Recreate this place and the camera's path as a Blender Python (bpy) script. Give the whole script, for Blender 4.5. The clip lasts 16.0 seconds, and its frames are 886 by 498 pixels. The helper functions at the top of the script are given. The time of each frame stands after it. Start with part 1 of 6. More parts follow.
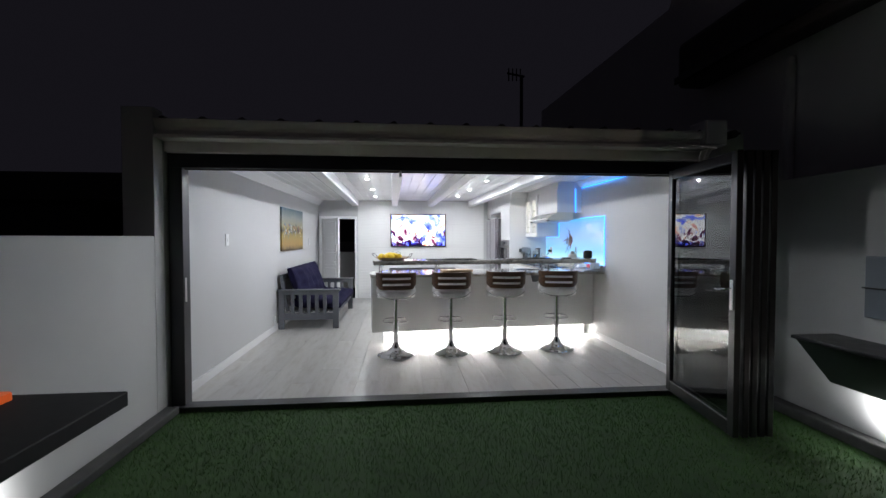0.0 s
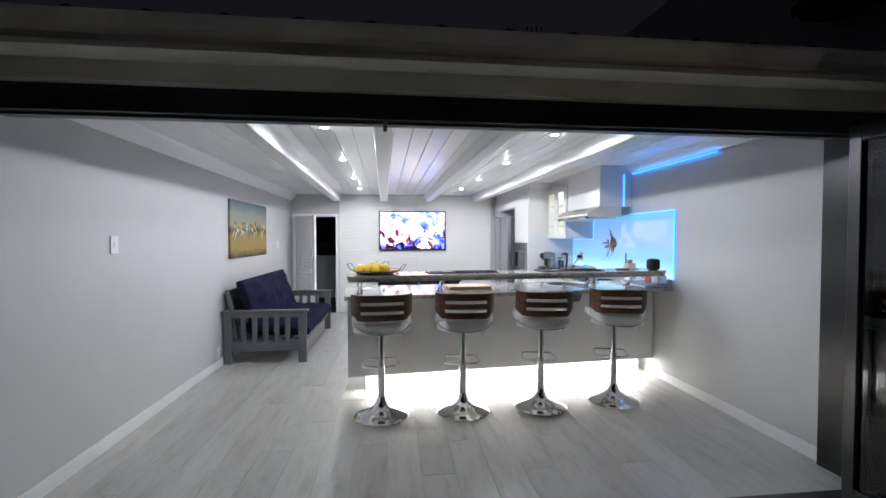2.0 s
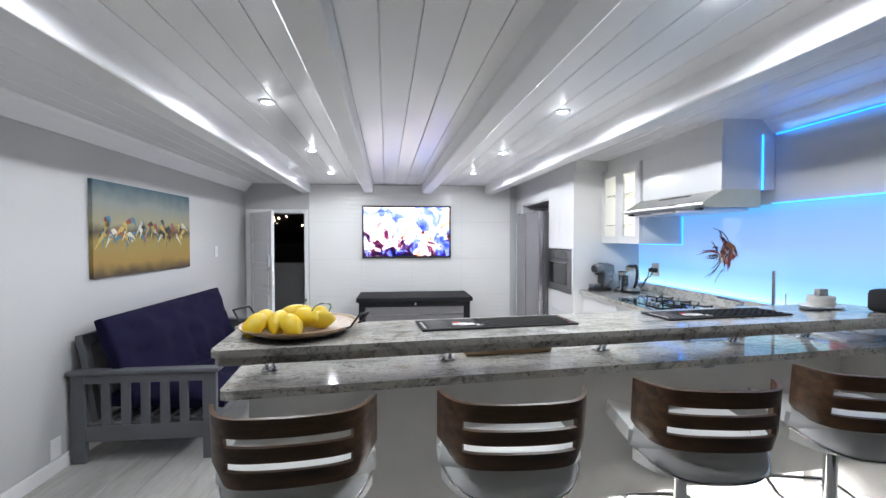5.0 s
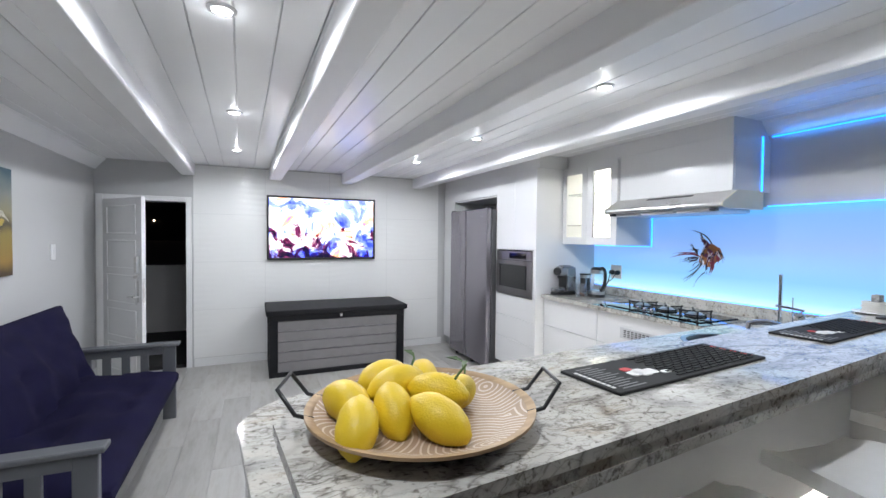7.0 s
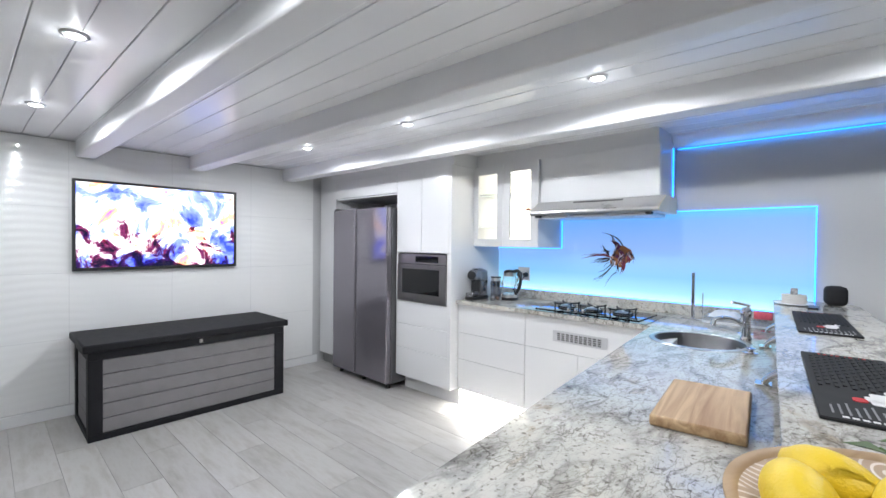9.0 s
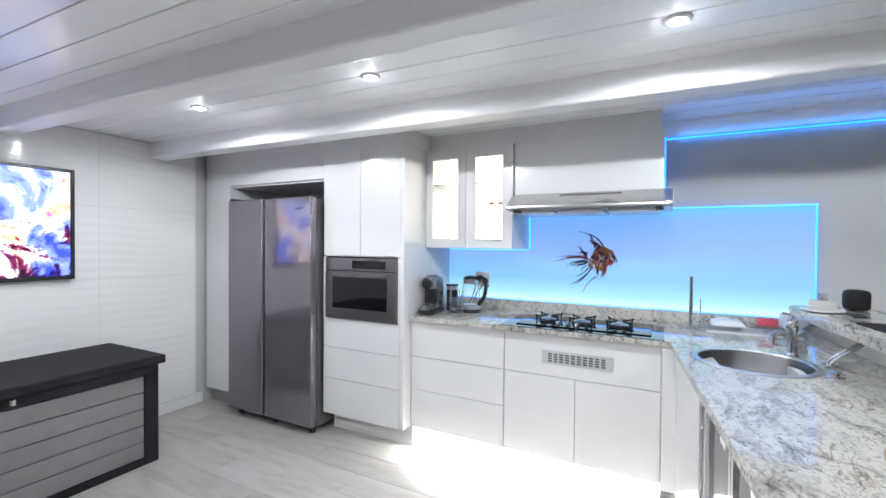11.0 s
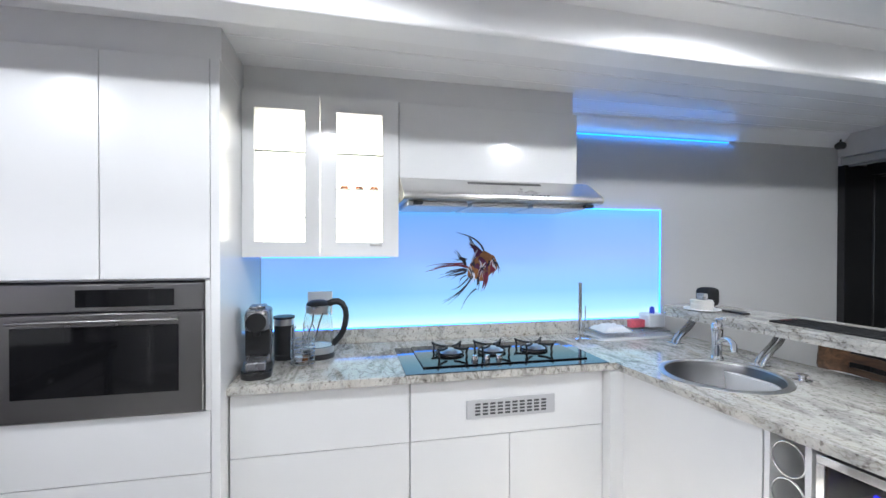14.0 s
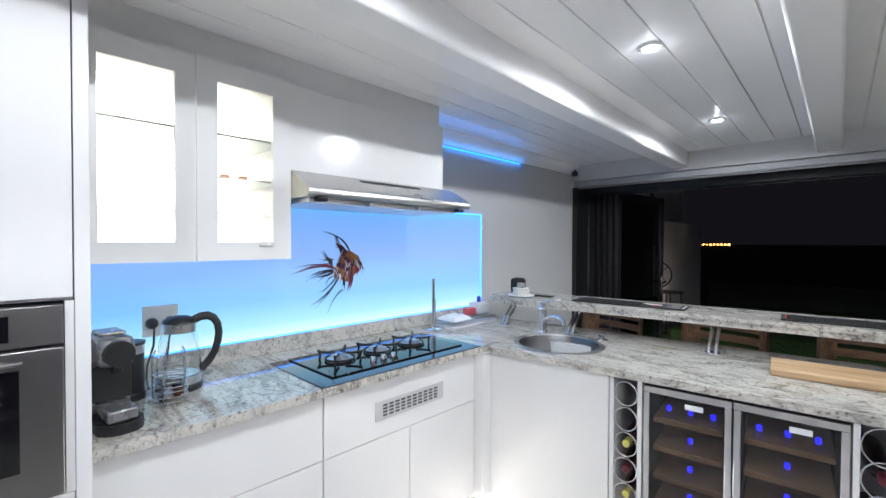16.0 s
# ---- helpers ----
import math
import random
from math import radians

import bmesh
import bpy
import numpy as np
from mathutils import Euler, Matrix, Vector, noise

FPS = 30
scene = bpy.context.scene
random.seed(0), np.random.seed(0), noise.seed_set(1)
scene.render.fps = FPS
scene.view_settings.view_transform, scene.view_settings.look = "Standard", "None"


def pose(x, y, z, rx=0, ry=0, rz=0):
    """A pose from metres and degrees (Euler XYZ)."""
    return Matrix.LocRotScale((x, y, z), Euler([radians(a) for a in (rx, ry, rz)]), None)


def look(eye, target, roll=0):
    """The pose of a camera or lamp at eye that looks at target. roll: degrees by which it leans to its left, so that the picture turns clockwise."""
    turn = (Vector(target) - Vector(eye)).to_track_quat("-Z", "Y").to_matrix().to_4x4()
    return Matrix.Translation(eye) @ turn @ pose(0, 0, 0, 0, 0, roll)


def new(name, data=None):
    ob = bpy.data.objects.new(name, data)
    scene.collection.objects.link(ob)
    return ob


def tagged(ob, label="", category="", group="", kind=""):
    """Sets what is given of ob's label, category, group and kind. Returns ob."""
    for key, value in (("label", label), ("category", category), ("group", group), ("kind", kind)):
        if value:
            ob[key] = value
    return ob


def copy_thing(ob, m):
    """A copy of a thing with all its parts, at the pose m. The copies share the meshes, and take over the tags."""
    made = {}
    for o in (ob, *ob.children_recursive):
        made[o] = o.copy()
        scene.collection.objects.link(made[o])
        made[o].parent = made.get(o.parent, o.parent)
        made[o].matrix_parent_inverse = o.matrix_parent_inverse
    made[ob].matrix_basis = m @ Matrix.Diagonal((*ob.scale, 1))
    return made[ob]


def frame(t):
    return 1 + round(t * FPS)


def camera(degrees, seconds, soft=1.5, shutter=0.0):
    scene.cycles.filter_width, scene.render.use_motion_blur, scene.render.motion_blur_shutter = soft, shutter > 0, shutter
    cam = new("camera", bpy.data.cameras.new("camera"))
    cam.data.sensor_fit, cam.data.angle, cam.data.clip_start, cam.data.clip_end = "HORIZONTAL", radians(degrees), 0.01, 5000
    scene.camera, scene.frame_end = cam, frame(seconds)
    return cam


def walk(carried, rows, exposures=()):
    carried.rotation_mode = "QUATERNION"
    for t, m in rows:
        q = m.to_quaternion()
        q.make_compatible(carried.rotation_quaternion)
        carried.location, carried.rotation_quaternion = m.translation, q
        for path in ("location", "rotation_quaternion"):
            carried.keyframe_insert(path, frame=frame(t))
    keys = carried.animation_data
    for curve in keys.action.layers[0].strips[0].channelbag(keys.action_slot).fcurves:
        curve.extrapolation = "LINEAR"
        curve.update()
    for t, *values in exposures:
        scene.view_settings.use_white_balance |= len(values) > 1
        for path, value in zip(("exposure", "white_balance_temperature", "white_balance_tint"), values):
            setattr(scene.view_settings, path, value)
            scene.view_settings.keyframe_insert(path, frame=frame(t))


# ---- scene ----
cam = camera(91.9, 16.0)
PATH = [
    (0, (0.026, 1.485, 1.342), (0.213, 3.475, 1.287), 0.0),
    (0.5, (0.013, 1.876, 1.347), (0.213, 3.865, 1.293), -0.1),
    (1, (-0.004, 2.297, 1.362), (0.207, 4.285, 1.306), -0.0),
    (1.5, (0.041, 2.685, 1.362), (0.258, 4.673, 1.307), -0.1),
    (2, (0.052, 3.082, 1.361), (0.274, 5.069, 1.309), 0.0),
    (2.5, (0.084, 3.436, 1.362), (0.302, 5.423, 1.312), 0.0),
    (3, (0.163, 3.807, 1.385), (0.378, 5.795, 1.33), -0.1),
    (3.5, (0.211, 4.168, 1.393), (0.423, 6.156, 1.338), -0.1),
    (4, (0.292, 4.497, 1.397), (0.5, 6.485, 1.343), -0.2),
    (4.5, (0.334, 4.761, 1.394), (0.533, 6.75, 1.346), -0.1),
    (4.7, (0.306, 4.868, 1.397), (0.504, 6.858, 1.349), -0.1),
    (7, (-0.364, 5.847, 1.395), (0.441, 7.678, 1.344), 0.6),
    (7.5, (-0.496, 6.008, 1.398), (0.501, 7.742, 1.354), 0.7),
    (8, (-0.626, 6.191, 1.39), (0.567, 7.795, 1.354), 0.7),
    (8.5, (-0.674, 6.398, 1.371), (0.66, 7.888, 1.338), 0.7),
    (9, (-0.712, 6.639, 1.382), (0.752, 8.002, 1.352), 0.6),
    (9.5, (-0.725, 6.852, 1.392), (0.841, 8.095, 1.358), 0.5),
    (12, (-0.14, 7.952, 1.379), (1.758, 8.581, 1.365), 0.5),
    (12.5, (-0.007, 8.161, 1.374), (1.944, 8.602, 1.366), 0.5),
    (13, (0.148, 8.323, 1.395), (2.137, 8.532, 1.383), 0.4),
    (13.5, (0.261, 8.437, 1.413), (2.259, 8.364, 1.393), 0.2),
    (14, (0.354, 8.58, 1.404), (2.307, 8.15, 1.386), 0.1),
    (14.5, (0.378, 8.736, 1.4), (2.248, 8.027, 1.378), 0.1),
    (15, (0.456, 8.897, 1.432), (2.201, 7.92, 1.408), -0.0),
    (15.5, (0.577, 9.03, 1.436), (2.162, 7.811, 1.406), 0.2),
    (16, (0.641, 9.147, 1.419), (2.035, 7.714, 1.388), 0.2),
]
walk(cam, [(t, look(eye, target, roll)) for t, eye, target, roll in PATH], [(0.0, 0.12), (4.2, 0.1), (7.0, 0.0), (16.0, 0.0)])

# ---- world, lights ----
world = bpy.data.worlds.new("night")
scene.world = world
world.use_nodes = True
world.node_tree.nodes["Background"].inputs[0].default_value = (0.165, 0.152, 0.215, 1)
world.node_tree.nodes["Background"].inputs[1].default_value = 0.038
scene.view_settings.exposure = 0.0

CEIL, BEAM = 2.145, 2.025           # ceiling boards, underside of the beams
XL, XR, YF, YB = -1.80, 2.61, 5.07, 11.05   # inner faces of the room
YI = 5.36                           # inner face of the lintel above the folding doors
LEAN = 0.025                        # the ceiling timbers run slightly askew to the walls
COUNTER, BAR = 0.90, 1.075


def lamp(name, data, m, energy, color=(1, 1, 1)):
    data.energy, data.color = energy, color
    ob = new(name, data)
    ob.matrix_world = m
    return ob


def strip(name, x0, y0, x1, y1, z, width, energy, color, turn):
    """A long LED strip as one area lamp between two points, and the way that it shines."""
    data = bpy.data.lights.new(name, "AREA")
    data.shape, data.size, data.size_y = "RECTANGLE", math.hypot(x1 - x0, y1 - y0), width
    return lamp(name, data, pose((x0 + x1) / 2, (y0 + y1) / 2, z, *turn), energy, color)


def spot(name, m, energy, color, degrees=150.0, blend=0.8, radius=0.03):
    data = bpy.data.lights.new(name, "SPOT")
    data.spot_size, data.spot_blend, data.shadow_soft_size = radians(degrees), blend, radius
    return lamp(name, data, m, energy, color)


DOWN = [(-0.44, 6.2), (-0.463, 7.46), (-0.475, 8.75), (-0.505, 10.0), (1.25, 6.22), (1.205, 7.47), (1.155, 8.7), (1.1, 9.85)]
for x, y in DOWN:
    spot("downlight_bulb", pose(x, y, CEIL - 0.03), 28.0, (0.89, 0.935, 1.0), 178.0, 0.3, 0.012)
    # added weak point lamp: brightens the ceiling in a halo round the fitting
    glow = bpy.data.lights.new("ceiling_halo_fill", "POINT")
    glow.shadow_soft_size = 0.012
    lamp("ceiling_halo_fill", glow, pose(x, y, CEIL - 0.03), 0.4, (0.89, 0.935, 1.0))
ISLAND = pose(-0.35, 6.77, 0, 0, 0, 5.6)      # the breakfast bar stands a little askew: along it, into the kitchen, up


def bar_strip(name, u0, u1, v, z, width, energy, color, turn):
    data = bpy.data.lights.new(name, "AREA")
    data.shape, data.size, data.size_y = "RECTANGLE", u1 - u0, width
    return lamp(name, data, ISLAND @ pose((u0 + u1) / 2, v, z, *turn), energy, color)


bar_strip("bar_led", 0.12, 2.9, 0.06, 0.155, 0.02, 17, (1, 0.98, 0.95), (0, 0, 0))
strip("plinth_led", 2.075, 7.5, 2.075, 9.65, 0.14, 0.02, 52, (1, 0.99, 0.97), (0, 0, 90))
bar_strip("bar_led_inner", 0.4, 2.25, 0.36, 0.155, 0.02, 20, (1, 0.98, 0.95), (0, 0, 0))
BLUE = (0.03, 0.3, 1.0)
strip("wall_led_up", XR - 0.03, 6.2, XR - 0.03, 7.42, 2.056, 0.01, 0.22, BLUE, (180, 0, 90))
strip("wall_led_down", XR - 0.012, 6.2, XR - 0.012, 7.42, 2.044, 0.01, 0.3, BLUE, (0, 0, 90))
spot("table_light", pose(-1.68, 3.32, 0.12, 0, 90, 0), 22, (0.95, 0.98, 1), 170, 0.6)
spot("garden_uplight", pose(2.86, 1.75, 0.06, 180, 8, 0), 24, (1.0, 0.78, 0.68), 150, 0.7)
spot("trough_light", pose(2.93, 3.75, 0.2, 0, -120, 0), 15, (0.95, 0.98, 1), 170, 0.6)

# ---- materials ----
MATS = {}


def mat(name, color=(0.8, 0.8, 0.8), rough=0.5, metal=0.0, emit=None, strength=0.0, noise_scale=0.0, vary=0.08, bump=0.0, bump_scale=200.0, spec=0.5, trans=0.0, coat=0.0):
    """A principled material with two scales of variation in colour and gloss and a fine relief."""
    if name in MATS:
        return MATS[name]
    m = bpy.data.materials.new(name)
    m.use_nodes = True
    nt = m.node_tree
    b = nt.nodes["Principled BSDF"]
    b.inputs["Base Color"].default_value = (*color, 1)
    b.inputs["Roughness"].default_value = rough
    b.inputs["Metallic"].default_value = metal
    b.inputs["Specular IOR Level"].default_value = spec
    b.inputs["Transmission Weight"].default_value = trans
    b.inputs["Coat Weight"].default_value = coat
    if emit:
        b.inputs["Emission Color"].default_value = (*emit, 1)
        b.inputs["Emission Strength"].default_value = strength
    if noise_scale:
        tc = nt.nodes.new("ShaderNodeTexCoord")
        n1 = nt.nodes.new("ShaderNodeTexNoise")
        n1.inputs["Scale"].default_value = noise_scale
        n1.inputs["Detail"].default_value = 6
        nt.links.new(tc.outputs["Object"], n1.inputs["Vector"])
        ramp = nt.nodes.new("ShaderNodeMapRange")
        ramp.inputs["From Min"].default_value, ramp.inputs["From Max"].default_value = 0.25, 0.75
        ramp.inputs["To Min"].default_value, ramp.inputs["To Max"].default_value = 1 - vary, 1 + vary
        nt.links.new(n1.outputs["Fac"], ramp.inputs["Value"])
        mul = nt.nodes.new("ShaderNodeVectorMath")
        mul.operation = "SCALE"
        mul.inputs[0].default_value = color
        nt.links.new(ramp.outputs["Result"], mul.inputs["Scale"])
        nt.links.new(mul.outputs["Vector"], b.inputs["Base Color"])
        rr = nt.nodes.new("ShaderNodeMapRange")
        rr.inputs["To Min"].default_value, rr.inputs["To Max"].default_value = max(0.02, rough - 0.08), min(1, rough + 0.08)
        nt.links.new(n1.outputs["Fac"], rr.inputs["Value"])
        nt.links.new(rr.outputs["Result"], b.inputs["Roughness"])
        if bump:
            n2 = nt.nodes.new("ShaderNodeTexNoise")
            n2.inputs["Scale"].default_value = bump_scale
            n2.inputs["Detail"].default_value = 4
            nt.links.new(tc.outputs["Object"], n2.inputs["Vector"])
            bp = nt.nodes.new("ShaderNodeBump")
            bp.inputs["Strength"].default_value = bump
            bp.inputs["Distance"].default_value = 0.002
            nt.links.new(n2.outputs["Fac"], bp.inputs["Height"])
            nt.links.new(bp.outputs["Normal"], b.inputs["Normal"])
    MATS[name] = m
    return m


def ramp_node(nt, stops):
    r = nt.nodes.new("ShaderNodeValToRGB")
    while len(r.color_ramp.elements) < len(stops):
        r.color_ramp.elements.new(0.5)
    for e, (p, c) in zip(r.color_ramp.elements, stops):
        e.position, e.color = p, (*c, 1)
    return r


def ridge(nt, vec, scale, width, detail=5, distortion=0.6):
    """Thin wandering veins: 0 on a vein, 1 away from it."""
    n = nt.nodes.new("ShaderNodeTexNoise")
    n.inputs["Scale"].default_value, n.inputs["Detail"].default_value, n.inputs["Distortion"].default_value = scale, detail, distortion
    nt.links.new(vec, n.inputs["Vector"])
    sub = nt.nodes.new("ShaderNodeMath")
    sub.operation = "SUBTRACT"
    sub.inputs[1].default_value = 0.5
    nt.links.new(n.outputs["Fac"], sub.inputs[0])
    ab = nt.nodes.new("ShaderNodeMath")
    ab.operation = "ABSOLUTE"
    nt.links.new(sub.outputs[0], ab.inputs[0])
    mr = nt.nodes.new("ShaderNodeMapRange")
    mr.inputs["From Max"].default_value = width
    nt.links.new(ab.outputs[0], mr.inputs["Value"])
    return mr.outputs["Result"]


def granite():
    """Pale granite: grey drifts that run aslant, fine dark veins, brown and black flecks."""
    m = mat("granite", (0.7, 0.69, 0.66), 0.06)
    nt = m.node_tree
    b = nt.nodes["Principled BSDF"]
    tc = nt.nodes.new("ShaderNodeTexCoord")
    mp = nt.nodes.new("ShaderNodeMapping")
    mp.inputs["Rotation"].default_value = (0.3, 0.2, 0.6)
    mp.inputs["Scale"].default_value = (1.0, 2.3, 1.6)
    nt.links.new(tc.outputs["Object"], mp.inputs["Vector"])
    vec = mp.outputs["Vector"]
    big = nt.nodes.new("ShaderNodeTexNoise")
    big.inputs["Scale"].default_value, big.inputs["Detail"].default_value, big.inputs["Roughness"].default_value = 3.0, 10, 0.66
    big.inputs["Distortion"].default_value = 0.9
    nt.links.new(vec, big.inputs["Vector"])
    col = ramp_node(nt, [(0.29, (0.24, 0.235, 0.225)), (0.39, (0.41, 0.4, 0.375)), (0.47, (0.54, 0.525, 0.485)), (0.58, (0.57, 0.55, 0.5)), (0.66, (0.46, 0.41, 0.34)), (0.74, (0.36, 0.3, 0.22))])
    nt.links.new(big.outputs["Fac"], col.inputs["Fac"])
    last = col.outputs["Color"]
    # veins come and go with a slow noise
    gate = nt.nodes.new("ShaderNodeTexNoise")
    gate.inputs["Scale"].default_value, gate.inputs["Detail"].default_value = 4.5, 3
    nt.links.new(tc.outputs["Object"], gate.inputs["Vector"])
    for scale, width, dark, fac in ((2.6, 0.045, (0.42, 0.4, 0.39), 0.85), (5.5, 0.026, (0.22, 0.2, 0.19), 0.85), (11.0, 0.022, (0.28, 0.24, 0.2), 0.75), (24.0, 0.03, (0.45, 0.42, 0.38), 0.6)):
        v = ridge(nt, vec, scale, width)
        vc = ramp_node(nt, [(0.0, dark), (0.45, (0.72, 0.71, 0.7)), (1.0, (1, 1, 1))])
        nt.links.new(v, vc.inputs["Fac"])
        amount = nt.nodes.new("ShaderNodeMapRange")
        amount.inputs["From Min"].default_value, amount.inputs["From Max"].default_value = 0.36, 0.62
        amount.inputs["To Min"].default_value, amount.inputs["To Max"].default_value = 0.15 * fac, fac
        nt.links.new(gate.outputs["Fac"], amount.inputs["Value"])
        mix = nt.nodes.new("ShaderNodeMix")
        mix.data_type, mix.blend_type = "RGBA", "MULTIPLY"
        nt.links.new(amount.outputs["Result"], mix.inputs["Factor"])
        nt.links.new(last, mix.inputs[6])
        nt.links.new(vc.outputs["Color"], mix.inputs[7])
        last = mix.outputs[2]
    fl = nt.nodes.new("ShaderNodeTexNoise")
    fl.inputs["Scale"].default_value, fl.inputs["Detail"].default_value = 70.0, 3
    nt.links.new(tc.outputs["Object"], fl.inputs["Vector"])
    fr = ramp_node(nt, [(0.32, (0.2, 0.17, 0.15)), (0.42, (1, 1, 1))])
    nt.links.new(fl.outputs["Fac"], fr.inputs["Fac"])
    mix = nt.nodes.new("ShaderNodeMix")
    mix.data_type, mix.blend_type = "RGBA", "MULTIPLY"
    mix.inputs["Factor"].default_value = 0.7
    nt.links.new(last, mix.inputs[6])
    nt.links.new(fr.outputs["Color"], mix.inputs[7])
    nt.links.new(mix.outputs[2], b.inputs["Base Color"])
    return m


def floor_tile():
    """Wood-look porcelain in pale greys, each plank a shade of its own."""
    m = mat("floor_tile", (0.55, 0.54, 0.52), 0.3)
    nt = m.node_tree
    b = nt.nodes["Principled BSDF"]
    tc = nt.nodes.new("ShaderNodeTexCoord")
    info = nt.nodes.new("ShaderNodeObjectInfo")
    off = nt.nodes.new("ShaderNodeVectorMath")
    off.operation = "MULTIPLY_ADD"
    off.inputs[1].default_value = (9, 1.6, 1)
    nt.links.new(tc.outputs["Object"], off.inputs[0])
    comb = nt.nodes.new("ShaderNodeCombineXYZ")
    mu = nt.nodes.new("ShaderNodeMath")
    mu.operation = "MULTIPLY"
    mu.inputs[1].default_value = 40
    nt.links.new(info.outputs["Random"], mu.inputs[0])
    nt.links.new(mu.outputs[0], comb.inputs["Z"])
    nt.links.new(comb.outputs[0], off.inputs[2])
    n = nt.nodes.new("ShaderNodeTexNoise")
    n.inputs["Scale"].default_value, n.inputs["Detail"].default_value, n.inputs["Roughness"].default_value = 1.7, 9, 0.62
    nt.links.new(off.outputs["Vector"], n.inputs["Vector"])
    col = ramp_node(nt, [(0.28, (0.34, 0.32, 0.29)), (0.44, (0.43, 0.415, 0.39)), (0.56, (0.48, 0.47, 0.45)), (0.72, (0.41, 0.385, 0.35))])
    nt.links.new(n.outputs["Fac"], col.inputs["Fac"])
    sh = nt.nodes.new("ShaderNodeMapRange")
    sh.inputs["To Min"].default_value, sh.inputs["To Max"].default_value = 0.9, 1.1
    nt.links.new(info.outputs["Random"], sh.inputs["Value"])
    mul = nt.nodes.new("ShaderNodeVectorMath")
    mul.operation = "SCALE"
    nt.links.new(col.outputs["Color"], mul.inputs[0])
    nt.links.new(sh.outputs["Result"], mul.inputs["Scale"])
    nt.links.new(mul.outputs["Vector"], b.inputs["Base Color"])
    rr = nt.nodes.new("ShaderNodeMapRange")
    rr.inputs["To Min"].default_value, rr.inputs["To Max"].default_value = 0.22, 0.42
    nt.links.new(n.outputs["Fac"], rr.inputs["Value"])
    nt.links.new(rr.outputs["Result"], b.inputs["Roughness"])
    return m


def wood(name, dark, light, rough=0.35, axis=0, scale=1.0):
    """Grain that runs along one axis."""
    m = mat(name, light, rough)
    nt = m.node_tree
    b = nt.nodes["Principled BSDF"]
    tc = nt.nodes.new("ShaderNodeTexCoord")
    mp = nt.nodes.new("ShaderNodeMapping")
    s = [26.0 * scale] * 3
    s[axis] = 1.6 * scale
    mp.inputs["Scale"].default_value = s
    nt.links.new(tc.outputs["Object"], mp.inputs["Vector"])
    n = nt.nodes.new("ShaderNodeTexNoise")
    n.inputs["Scale"].default_value, n.inputs["Detail"].default_value, n.inputs["Distortion"].default_value = 1.5, 8, 0.6
    nt.links.new(mp.outputs["Vector"], n.inputs["Vector"])
    r = ramp_node(nt, [(0.3, dark), (0.52, tuple((a + c) / 2 for a, c in zip(dark, light))), (0.7, light)])
    nt.links.new(n.outputs["Fac"], r.inputs["Fac"])
    nt.links.new(r.outputs["Color"], b.inputs["Base Color"])
    return m


def screen(name, strength):
    """A lit screen: white glare, blue water above, violet and orange coral, dark rock along its foot."""
    m = bpy.data.materials.new(name)
    m.use_nodes = True
    nt = m.node_tree
    b = nt.nodes["Principled BSDF"]
    b.inputs["Base Color"].default_value = (0.01, 0.01, 0.01, 1)
    b.inputs["Roughness"].default_value = 0.15
    tc = nt.nodes.new("ShaderNodeTexCoord")

    def blot(scale, shift, detail=8.0):
        mp = nt.nodes.new("ShaderNodeMapping")
        mp.inputs["Location"].default_value = (shift, 0.0, shift * 0.7)
        nt.links.new(tc.outputs["Object"], mp.inputs["Vector"])
        n = nt.nodes.new("ShaderNodeTexNoise")
        n.inputs["Scale"].default_value, n.inputs["Detail"].default_value, n.inputs["Roughness"].default_value, n.inputs["Distortion"].default_value = scale, detail, 0.62, 0.7
        nt.links.new(mp.outputs["Vector"], n.inputs["Vector"])
        return n.outputs["Fac"]

    sep = nt.nodes.new("ShaderNodeSeparateXYZ")
    nt.links.new(tc.outputs["Object"], sep.inputs[0])
    hue = ramp_node(nt, [(0.36, (0.03, 0.06, 1.0)), (0.47, (0.25, 0.34, 1.0)), (0.495, (0.9, 0.95, 1)), (0.56, (1, 0.97, 1)), (0.6, (1.0, 0.48, 0.22)), (0.68, (0.5, 0.06, 0.5))])
    nt.links.new(blot(3.4, 3.1, 10.0), hue.inputs["Fac"])
    rise = nt.nodes.new("ShaderNodeMath")
    rise.operation = "MULTIPLY_ADD"
    rise.inputs[1].default_value = 0.5
    nt.links.new(sep.outputs["Z"], rise.inputs[0])
    nt.links.new(blot(6.5, 8.2, 10.0), rise.inputs[2])
    dark = ramp_node(nt, [(0.30, (0.01, 0.004, 0.02)), (0.37, (0.2, 0.02, 0.1)), (0.43, (1, 1, 1)), (0.7, (1, 1, 1)), (0.76, (0.4, 0.5, 1.0))])
    nt.links.new(rise.outputs[0], dark.inputs["Fac"])
    mix = nt.nodes.new("ShaderNodeMix")
    mix.data_type, mix.blend_type = "RGBA", "MULTIPLY"
    mix.inputs["Factor"].default_value = 1.0
    nt.links.new(hue.outputs["Color"], mix.inputs[6])
    nt.links.new(dark.outputs["Color"], mix.inputs[7])
    nt.links.new(mix.outputs[2], b.inputs["Emission Color"])
    b.inputs["Emission Strength"].default_value = strength
    MATS[name] = m
    return m


def stucco(name, color):
    return mat(name, color, 0.75, noise_scale=1.6, vary=0.05, bump=0.12, bump_scale=45)


